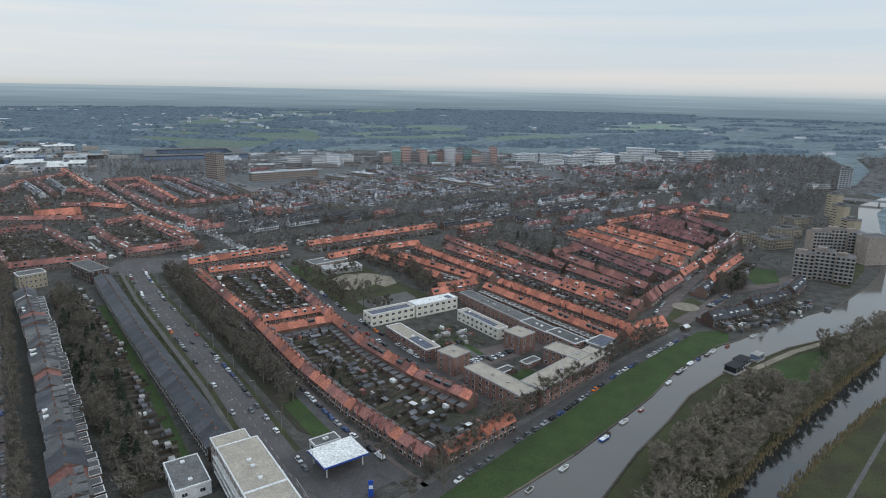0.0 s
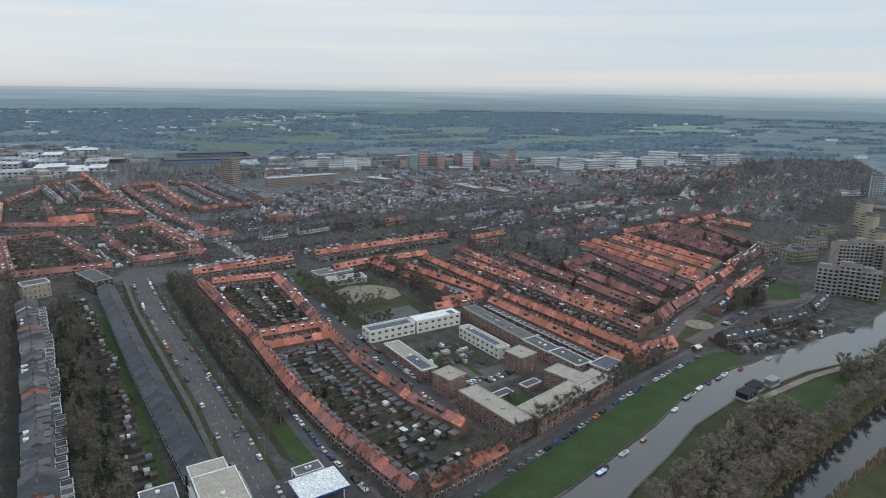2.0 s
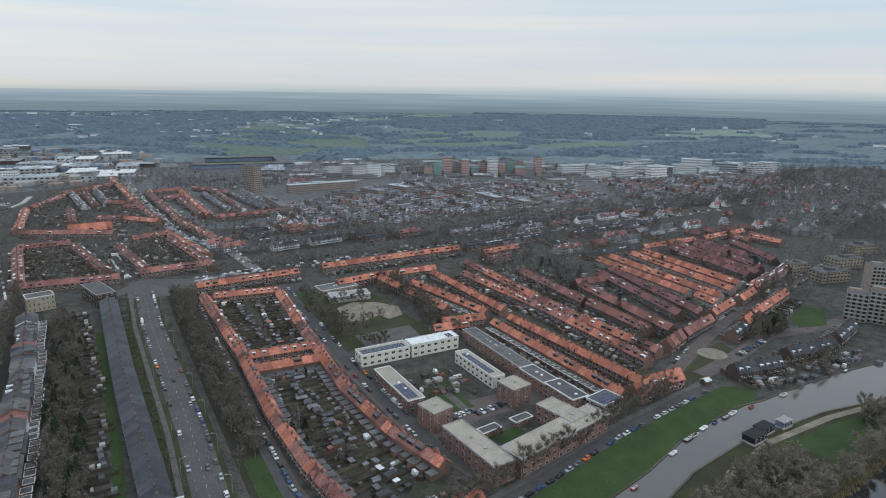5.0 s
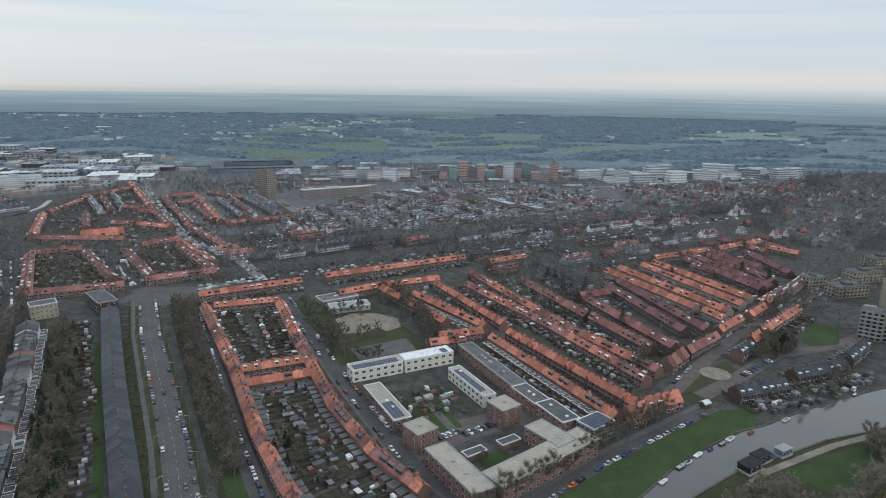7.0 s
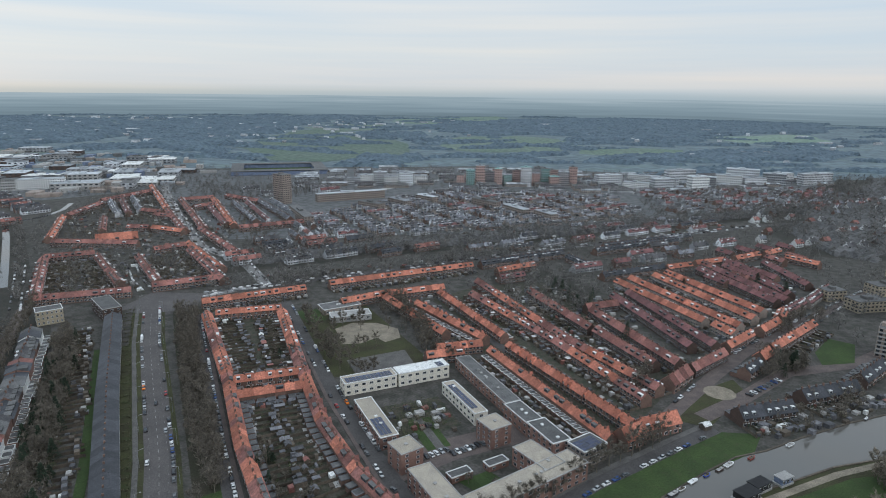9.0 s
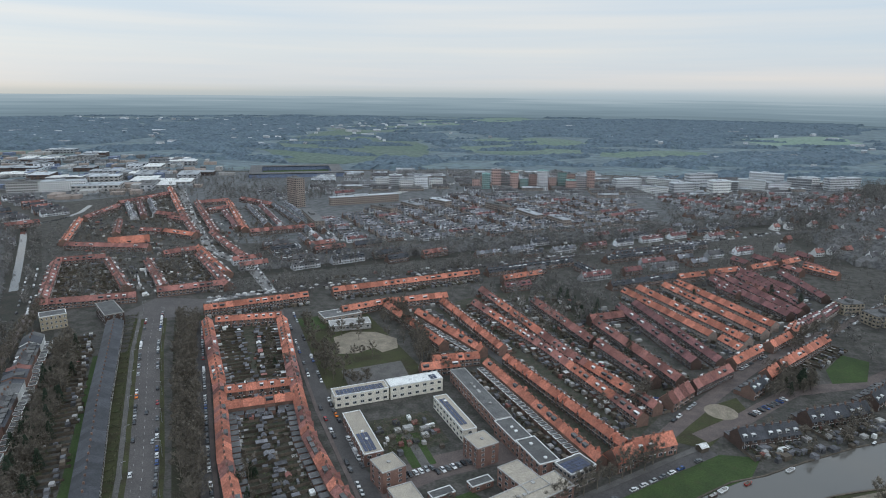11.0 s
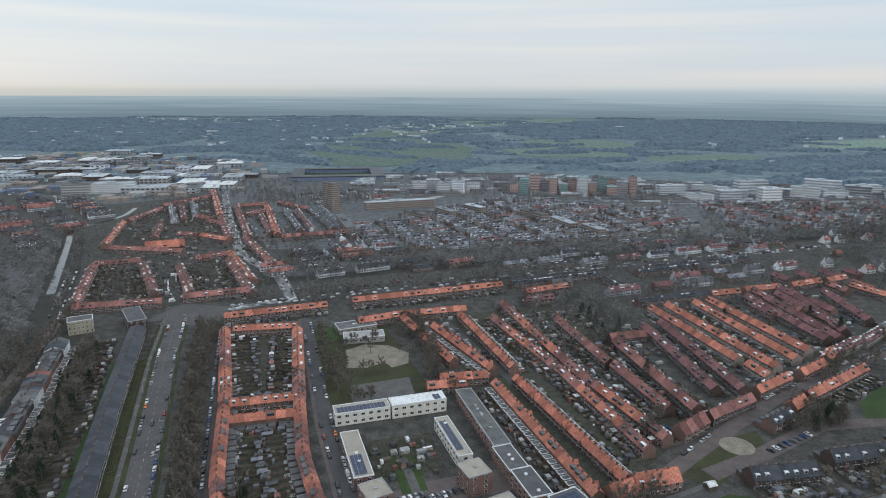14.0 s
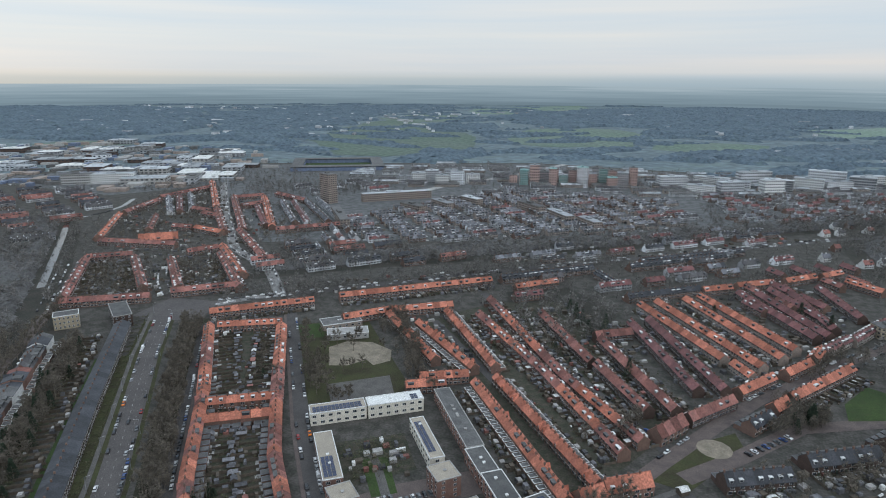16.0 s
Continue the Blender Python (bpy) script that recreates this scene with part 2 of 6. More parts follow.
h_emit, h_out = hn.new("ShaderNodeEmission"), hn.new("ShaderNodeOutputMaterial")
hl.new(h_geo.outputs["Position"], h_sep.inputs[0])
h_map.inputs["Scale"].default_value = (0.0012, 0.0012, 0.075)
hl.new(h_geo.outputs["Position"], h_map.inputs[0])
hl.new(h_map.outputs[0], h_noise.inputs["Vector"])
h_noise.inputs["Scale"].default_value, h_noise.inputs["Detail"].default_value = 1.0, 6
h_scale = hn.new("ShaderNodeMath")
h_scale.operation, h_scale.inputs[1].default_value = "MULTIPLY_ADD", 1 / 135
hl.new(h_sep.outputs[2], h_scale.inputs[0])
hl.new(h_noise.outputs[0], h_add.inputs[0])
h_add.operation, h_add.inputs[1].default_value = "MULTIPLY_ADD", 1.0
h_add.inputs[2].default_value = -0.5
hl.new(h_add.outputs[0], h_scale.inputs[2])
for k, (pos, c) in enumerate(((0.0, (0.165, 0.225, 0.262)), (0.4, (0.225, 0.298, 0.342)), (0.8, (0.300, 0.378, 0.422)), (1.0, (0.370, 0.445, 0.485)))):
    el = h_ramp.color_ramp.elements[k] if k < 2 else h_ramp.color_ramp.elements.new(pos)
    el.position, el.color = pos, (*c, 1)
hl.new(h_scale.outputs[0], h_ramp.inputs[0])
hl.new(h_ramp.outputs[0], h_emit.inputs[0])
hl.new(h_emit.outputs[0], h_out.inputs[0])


# ---------------------------------------------------------------- building blocks
class Build:
    """Collects faces in a local frame (origin o, x along u, y to its left) and makes one mesh."""

    def __init__(self, o=(0, 0), along=(1, 0)):
        self.v, self.f, self.m = [], [], []
        self.frame_at(o, along)

    def frame_at(self, o, along=(1, 0), z=0.0):
        k = math.hypot(*along)
        self.o, self.u, self.z = o, (along[0] / k, along[1] / k), z
        return self

    def p(self, x, y, z):
        (ox, oy), (ux, uy) = self.o, self.u
        self.v.append((ox + x * ux - y * uy, oy + x * uy + y * ux, self.z + z))
        return len(self.v) - 1

    def face(self, *pts, s=0):
        self.f.append([self.p(*q) for q in pts])
        self.m.append(s)

    def solid(self, low, high, s=0, top=None):
        """A closed solid between two rings of points."""
        a, b, n = [self.p(*q) for q in low], [self.p(*q) for q in high], len(low)
        for i in range(n):
            j = (i + 1) % n
            self.f.append([a[i], a[j], b[j], b[i]])
            self.m.append(s)
        self.f += [a[::-1], b]
        self.m += [s, s if top is None else top]

    def box(self, x0, x1, y0, y1, z0, z1, s=0, top=None, inset=0.0):
        k = inset
        self.solid([(x0, y0, z0), (x1, y0, z0), (x1, y1, z0), (x0, y1, z0)],
                   [(x0 + k, y0 + k, z1), (x1 - k, y0 + k, z1), (x1 - k, y1 - k, z1), (x0 + k, y1 - k, z1)], s, top)

    def tube(self, a, b, r0, r1, sides=5, s=0):
        a, b = Vector(a), Vector(b)
        d = (b - a).normalized()
        e = d.orthogonal().normalized()
        g = d.cross(e)
        ring = [(math.cos(6.2832 * i / sides), math.sin(6.2832 * i / sides)) for i in range(sides)]
        self.solid([tuple(a + (e * c + g * w) * r0) for c, w in ring], [tuple(b + (e * c + g * w) * r1) for c, w in ring], s)

    def mesh(self, name, *mats):
        me = bpy.data.meshes.new(name)
        me.from_pydata(self.v, [], self.f)
        for mt in mats:
            me.materials.append(mt)
        if len(mats) > 1:
            me.polygons.foreach_set("material_index", self.m)
        me.update()
        return me


def at(ob, o, along=(1, 0), z=0.0):
    ob.matrix_basis = Matrix.Translation((o[0], o[1], z)) @ Matrix.Rotation(math.atan2(along[1], along[0]), 4, "Z")
    return ob


def part(name, build, mats, parent, label="", x=0.0, y=0.0, z=0.0, turn=0.0):
    """One mesh as a part of a thing. build: a Build, or a mesh that alike parts share."""
    me = build if isinstance(build, bpy.types.Mesh) else build.mesh(name, *(mats if isinstance(mats, tuple) else (mats,)))
    ob = new(name, me)
    ob.parent = parent
    ob.location, ob.rotation_euler = (x, y, z), (0, 0, turn)
    return tagged(ob, label) if label else ob


def thing(name, label, category, group="", kind="", o=(0, 0), along=(1, 0), z=0.0):
    return at(tagged(new(name), label, category, group, kind), o, along, z)


def mid(a, b, f=0.5):
    return (a[0] + (b[0] - a[0]) * f, a[1] + (b[1] - a[1]) * f)


def away(a, b):
    return (b[0] - a[0], b[1] - a[1])


def dist(a, b):
    return math.hypot(b[0] - a[0], b[1] - a[1])


def sheet(name, pts, z, material, label, category="ground", thick=0.0):
    """A flat piece of ground with its outline; thick: a raised slab."""
    b = Build()
    if thick:
        b.solid([(x, y, z - thick) for x, y in pts], [(x, y, z) for x, y in pts])
    else:
        b.face(*[(x, y, z) for x, y in pts])
    return tagged(new(name, b.mesh(name, material)), label, category, kind="structure")


def offset_line(pts, d):
    """The line moved to its left by d metres."""
    out = []
    for i, q in enumerate(pts):
        a, b = pts[max(i - 1, 0)], pts[min(i + 1, len(pts) - 1)]
        k = dist(a, b)
        out.append((q[0] - (b[1] - a[1]) / k * d, q[1] + (b[0] - a[0]) / k * d))
    return out


def strip(name, pts, d0, d1, z, material, label, category="road", thick=0.0):
    lo, hi = offset_line(pts, d0), offset_line(pts, d1)
    b = Build()
    for i in range(len(pts) - 1):
        q = [lo[i], lo[i + 1], hi[i + 1], hi[i]]
        if thick:
            b.solid([(x, y, z - thick) for x, y in q], [(x, y, z) for x, y in q])
        else:
            b.face(*[(x, y, z) for x, y in q])
    return tagged(new(name, b.mesh(name, material)), label, category, kind="structure")


def along_line(pts, step, start=0.0, end=0.0):
    """Points every step metres along a line, with the direction there."""
    total = sum(dist(a, b) for a, b in zip(pts, pts[1:]))
    s = start
    while s <= total - end:
        k = s
        for a, b in zip(pts, pts[1:]):
            d = dist(a, b)
            if k <= d:
                yield mid(a, b, k / d), (away(a, b)[0] / d, away(a, b)[1] / d)
                break
            k -= d
        s += step


def inside(q, poly):
    x, y, hit = q[0], q[1], False
    for (x0, y0), (x1, y1) in zip(poly, poly[1:] + poly[:1]):
        if (y0 > y) != (y1 > y) and x < (x1 - x0) * (y - y0) / (y1 - y0) + x0:
            hit = not hit
    return hit


def uneven(poly, reach, step=60.0):
    """The outline with bends and bays of about that reach."""
    out = []
    for a, b in zip(poly, poly[1:] + poly[:1]):
        n = max(1, int(dist(a, b) / step))
        for k in range(n):
            q = mid(a, b, k / n)
            v = noise.noise_vector(Vector((q[0], q[1], 3.0)) / 170.0)
            out.append((q[0] + v[0] * reach, q[1] + v[1] * reach))
    return out


def scatter(poly, count, rng):
    xs, ys = [q[0] for q in poly], [q[1] for q in poly]
    out, tries = [], 0
    while len(out) < count and tries < count * 30:
        q = (rng.uniform(min(xs), max(xs)), rng.uniform(min(ys), max(ys)))
        tries += 1
        if inside(q, poly):
            out.append(q)
    return out

# ---------------------------------------------------------------- ground, water and roads
rng = random.Random(7)
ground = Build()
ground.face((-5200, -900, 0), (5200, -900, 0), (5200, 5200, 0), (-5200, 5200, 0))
tagged(new("ground", ground.mesh("ground", LAND)), "flat lowland reaching the horizon, tinted blue-grey for haze", "ground", kind="structure")
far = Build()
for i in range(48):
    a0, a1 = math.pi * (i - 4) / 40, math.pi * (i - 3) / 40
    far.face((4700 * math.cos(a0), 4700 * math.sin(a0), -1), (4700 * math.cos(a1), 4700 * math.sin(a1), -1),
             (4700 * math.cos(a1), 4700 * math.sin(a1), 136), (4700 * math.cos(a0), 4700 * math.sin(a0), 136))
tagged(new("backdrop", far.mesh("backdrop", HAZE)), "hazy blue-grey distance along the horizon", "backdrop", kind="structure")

sheet("ground_town", [(-760, -40), (60, -40), (30, 190), (160, 335), (230, 376), (290, 418), (372, 500), (412, 570), (450, 655), (560, 830), (640, 900), (620, 1420), (-120, 1500), (-760, 1260), (-1150, 900), (-1000, 300)],
      0.03, TOWN, "dark soil, paving and gardens between the houses")

sheet("ground_far_town", [(-215, 720), (0, 800), (170, 880), (330, 1010), (620, 1180), (600, 1410), (-120, 1480), (-740, 1240), (-1100, 900), (-700, 860), (-600, 1000), (-430, 830), (-300, 690)], 0.042, FARGROUND, "streets and yards of the far town, paled for haze")
AVENUE = [(-20, 152), (-63, 216), (-106, 279), (-197, 402), (-243, 470)]
BANK_L = [(-60, 110), (25, 194), (54, 221), (78, 247), (101, 272), (120, 297), (141, 319), (158, 335), (174, 344), (195, 360), (225, 381), (271, 408), (320, 453), (365, 502), (404, 564), (444, 650), (486, 722), (560, 835), (636, 902), (830, 1000)]
BANK_R = [(-20, 105), (58, 194), (80, 225), (101, 250), (119, 274), (148, 301), (174, 318), (200, 336), (225, 348), (280, 378), (345, 420), (398, 490), (440, 580), (475, 665), (545, 776), (600, 837), (725, 880), (850, 930)]
CANAL_L = [(60, 150), (102, 196), (153, 245), (196, 284), (256, 335), (340, 400), (420, 470)]
CANAL_R = [(85, 150), (123, 196), (157, 227), (196, 260), (226, 282), (275, 318), (356, 384), (440, 455)]
sheet("ground_island", BANK_R[:10] + CANAL_L[::-1], 0.05, ROUGHGRASS, "rough winter grass between river and ditch")
sheet("ground_meadow", CANAL_R + [(700, 700), (900, 300), (400, -60), (85, 100)], 0.05, ROUGHGRASS, "rough meadow beside the ditch")
sheet("water_river", BANK_L + BANK_R[::-1], 0.10, WATER, "calm grey-brown river reflecting the overcast sky", "water")
sheet("water_ditch", CANAL_L + CANAL_R[::-1], 0.11, DITCHWATER, "narrow ditch with dark still water", "water")
sheet("water_bend", [(829, 1225), (842, 1222), (748, 1040), (705, 900), (668, 900), (733, 1063)], 0.12, WATER, "distant bend of the grey river", "water")
strip("bank_north", BANK_L[:13], 0.0, 0.9, 0.4, FENCE, "timber-edged river bank", "bank", thick=0.5)
strip("bank_south", BANK_R[:10], -0.9, 0.0, 0.4, FENCE, "timber-edged river bank", "bank", thick=0.5)
GREEN_EDGE = [(-35, 152), (5, 199), (28, 225), (56, 255), (93, 297), (137, 340), (156, 358)]
sheet("ground_green", [(-60, 110)] + GREEN_EDGE + [(176, 360), (168, 342)] + BANK_L[6:0:-1], 0.14, GRASS, "sloping mown green along the river", "grass")
RIVER_ROAD = offset_line(GREEN_EDGE, 4.0)
strip("road_river", RIVER_ROAD, -4.5, 3.0, 0.20, ASPHALT, "narrow asphalt road along the green")
strip("pavement_river", RIVER_ROAD, 3.0, 6.2, 0.32, PAVING, "grey pavement along the river road", "pavement", thick=0.12)

strip("ground_verge", AVENUE, -9.5, 13, 0.06, ROUGHGRASS, "worn grass verge along the avenue", "grass")
strip("road_avenue", AVENUE, -7.2, 6.2, 0.10, AVENUEROAD, "wide asphalt avenue with parking bays")
strip("pavement_avenue", AVENUE, 8.6, 11.0, 0.24, PAVING, "concrete pavement before the front gardens", "pavement", thick=0.12)
marks = Build()
for q, d in along_line(AVENUE, 7.0, 6):
    marks.frame_at(q, d)
    marks.face((0, -0.1, 0.13), (2.6, -0.1, 0.13), (2.6, 0.1, 0.13), (0, 0.1, 0.13))
    for side in (-3.9, 3.9):
        marks.face((0, side - 0.06, 0.13), (1.4, side - 0.06, 0.13), (1.4, side + 0.06, 0.13), (0, side + 0.06, 0.13))
marks.frame_at((-56, 203), (-0.565, 0.825))
for k in range(-9, 4):
    marks.face((k * 2.0, -2.6 - 0.08 * k, 0.13), (k * 2.0 + 2.0, -2.6 - 0.08 * k, 0.13), (k * 2.0 + 2.0, -2.4 - 0.08 * k, 0.13), (k * 2.0, -2.4 - 0.08 * k, 0.13))
tagged(new("road_markings", marks.mesh("road_markings", CONCRETE)), "worn white lane markings on the avenue", "markings", kind="stuff")

CANAL_W = [(-640, 850), (-612, 800), (-600, 755), (-606, 700), (-545, 640), (-465, 558), (-392, 482)]
strip("water_west", CANAL_W, -3.5, 3.5, 0.12, DITCHWATER, "narrow grey canal under bare trees", "water")
# the wooded strip, its path and the street before the first terrace
PARK = [(-47, 228), (-60, 236), (-98, 289), (-186, 413), (-220, 463), (-198, 470), (-172, 424), (-88, 303), (-50, 252), (-41, 240)]
sheet("ground_park", PARK, 0.16, LITTER, "dark leaf litter and moss under bare trees", "ground")
sheet("ground_lawn", [(-43, 236), (-52, 230), (-72, 258), (-63, 267), (-50, 252)], 0.19, GRASS, "green lawn at the tip of the wooded strip", "grass")
STREET_A = [(-8, 196), (-46, 240), (-84, 293), (-168, 416), (-196, 458)]
strip("road_first_street", STREET_A, -3.6, 2.6, 0.21, ASPHALT, "narrow asphalt street with parked cars")
strip("pavement_first_street", STREET_A, -5.6, -3.6, 0.32, CLINKER, "brick pavement before the terrace", "pavement", thick=0.12)
STREET_B = [(30, 262), (4, 284), (-16, 311), (-48, 355), (-121, 466), (-150, 510)]
strip("road_second_street", STREET_B, -4.2, 4.2, 0.15, ASPHALT, "asphalt street with parked cars")
strip("pavement_second_street", STREET_B, 4.2, 6.2, 0.27, CLINKER, "brick pavement", "pavement", thick=0.12)
STREET_C = [(118, 345), (88, 375), (40, 438), (-22, 520)]
strip("road_third_street", [(119, 350), (84, 384), (36, 445), (-30, 525)], -3.0, 3.0, 0.14, ASPHALT, "narrow street between orange-roofed terraces")
strip("road_fourth_street", [(142, 394), (90, 462), (30, 545), (-10, 600)], -3.4, 3.4, 0.13, ASPHALT, "asphalt street with parked cars")
CROSS = [(118, 344), (140, 382), (168, 427), (196, 469), (252, 536), (393, 694)]
strip("road_cross", CROSS, -4.5, 4.5, 0.17, CLINKER, "brick-paved cross street")
strip("road_parking", [(2, 292), (24, 315), (62, 342)], -9, 9, 0.12, CLINKER, "brick-paved car park between flats")
strip("road_flats", [(88, 308), (56, 344), (24, 400), (14, 418)], -4, 3.5, 0.125, ASPHALT, "service street behind the flats")
JUNCTION = [(-262, 455), (-262, 500), (-216, 505), (-205, 466), (-240, 450)]
sheet("road_junction", JUNCTION, 0.18, AVENUEROAD, "asphalt junction at the end of the avenue", "road")
NORTH_STREET = [(-216, 500), (-180, 540), (-230, 600), (-311, 654), (-433, 801), (-584, 995), (-640, 1080)]
strip("road_north", NORTH_STREET, -6, 6, 0.09, PALEPAVE, "pale paved shopping street")
strip("road_ring", [(-216, 505), (-110, 590), (-25, 660), (75, 736), (170, 800), (338, 925), (470, 1010)], -5, 5, 0.08, ASPHALT, "ring road between bare trees")
WEST_ROAD = [(-115, 130), (-152, 185), (-204, 258), (-250, 323), (-305, 402), (-336, 446)]
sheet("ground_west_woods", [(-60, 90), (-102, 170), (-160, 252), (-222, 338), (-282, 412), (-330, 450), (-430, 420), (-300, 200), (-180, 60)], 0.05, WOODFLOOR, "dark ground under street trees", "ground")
strip("road_left", WEST_ROAD, -4, 4, 0.07, CLINKER, "brick-paved residential road under trees")
strip("road_far", [(-60, 1500), (-150, 1260), (-215, 1160), (-250, 1040)], -8, 8, 0.07, CONCRETE, "broad pale road into the town")
strip("path_island", [(150, 290), (159, 301), (200, 330), (238, 351), (290, 372), (350, 415)], -1.8, 1.8, 0.16, SAND, "pale gravel path beside the river", "path")
strip("path_meadow", [(120, 165), (148, 197), (202, 252), (290, 318), (400, 408)], -0.8, 0.8, 0.12, PAVING, "gravel track in the meadow", "path")

FIELD_POLY = [(-128, 481), (-81, 510), (-1, 407), (-57, 377)]
sheet("ground_playing_field", FIELD_POLY, 0.10, ROUGHGRASS, "worn playing field with bare soil", "ground")
sheet("ground_sand_pit", [(-84, 452), (-76, 466), (-58, 470), (-40, 462), (-34, 446), (-42, 436), (-50, 442), (-58, 430), (-70, 426), (-76, 438)], 0.14, SAND, "pale trodden sand of the playground", "ground")
sheet("ground_court", [(-58, 402), (-26, 426), (-13, 403), (-44, 381)], 0.15, PAVING, "grey sports court", "ground")
sheet("ground_field_lawn", [(-126, 479), (-112, 489), (-96, 468), (-108, 459)], 0.17, GRASS, "green lawn beside the playground", "grass")
sheet("ground_court_lawn", [(-3, 336), (8, 343), (24, 318), (14, 311)], 0.18, GRASS, "lawn in the courtyard of the flats", "grass")
strip("path_court_lawn", [(0, 342), (6, 335), (20, 314)], -2.2, 2.2, 0.21, PAVING, "paved path across the lawn", "path")
sheet("ground_traffic_green", [(132, 366), (146, 384), (162, 410), (178, 424), (182, 404), (166, 384), (152, 362)], 0.15, ROUGHGRASS, "grass triangle at the crossroads", "grass")
ring = [(166 + 9 * math.cos(k * 0.5236), 404 + 9 * math.sin(k * 0.5236)) for k in range(12)]
sheet("ground_sand_ring", ring, 0.2, SAND, "round pale sand patch on the green", "ground")
strip("road_black_row", [(150, 372), (176, 398), (212, 440), (262, 464), (300, 500)], -5, 5, 0.16, CLINKER, "brick-paved parking street")

# ---------------------------------------------------------------- houses
def window_mesh(w, h, name="window"):
    b = Build()
    b.box(-w / 2, w / 2, -0.06, 0.1, 0, h, 0)
    b.box(-w / 2 + 0.1, -0.04, -0.09, 0.0, 0.1, h - 0.1, 1)
    b.box(0.04, w / 2 - 0.1, -0.09, 0.0, 0.1, h - 0.1, 1)
    return b.mesh(name, WHITE, GLASS)


WIN_BIG, WIN_MID, WIN_SMALL = window_mesh(2.2, 1.7), window_mesh(1.5, 1.5), window_mesh(1.0, 1.3)
door_b = Build()
door_b.box(-0.5, 0.5, -0.06, 0.1, 0, 2.1, 0)
door_b.box(-0.5, 0.5, -0.05, 0.1, 2.12, 2.55, 1)
DOOR = door_b.mesh("door", GREENDOOR, WHITE)


def roof_slabs(b, w, d, e, r, over=0.35, x0=0.0, s=0):
    k = (r - e) / (d / 2)
    for side in (-1, 1):
        yo, zo = side * (d / 2 + over), e - over * k
        low = [(x0, yo, zo), (x0 + w, yo, zo), (x0 + w, 0, r), (x0, 0, r)]
        b.solid([(x, y, z + 0.02) for x, y, z in low], [(x, y, z + 0.22) for x, y, z in low], s)


def dormer_on(b, x, w, d, e, r, side, h=1.5, size=1.7, s=0, g=1, flat=True):
    """A box dormer on one slope; s: cheeks and top, g: glass."""
    k = (r - e) / (d / 2)
    yf = side * (d / 2 - 0.9)
    zf = e + 0.9 * k
    yb = side * max(d / 2 - 0.9 - h / k, 0.1)
    lo, hi = min(yf, yb), max(yf, yb)
    b.box(x - size / 2, x + size / 2, lo, hi, zf - 0.1, zf + h, s)
    b.box(x - size / 2 - 0.12, x + size / 2 + 0.12, lo - 0.12, hi + 0.12, zf + h, zf + h + 0.14, s)
    b.box(x - size / 2 + 0.15, x + size / 2 - 0.15, yf - 0.04, yf + 0.04, zf + 0.3, zf + h - 0.15, g)


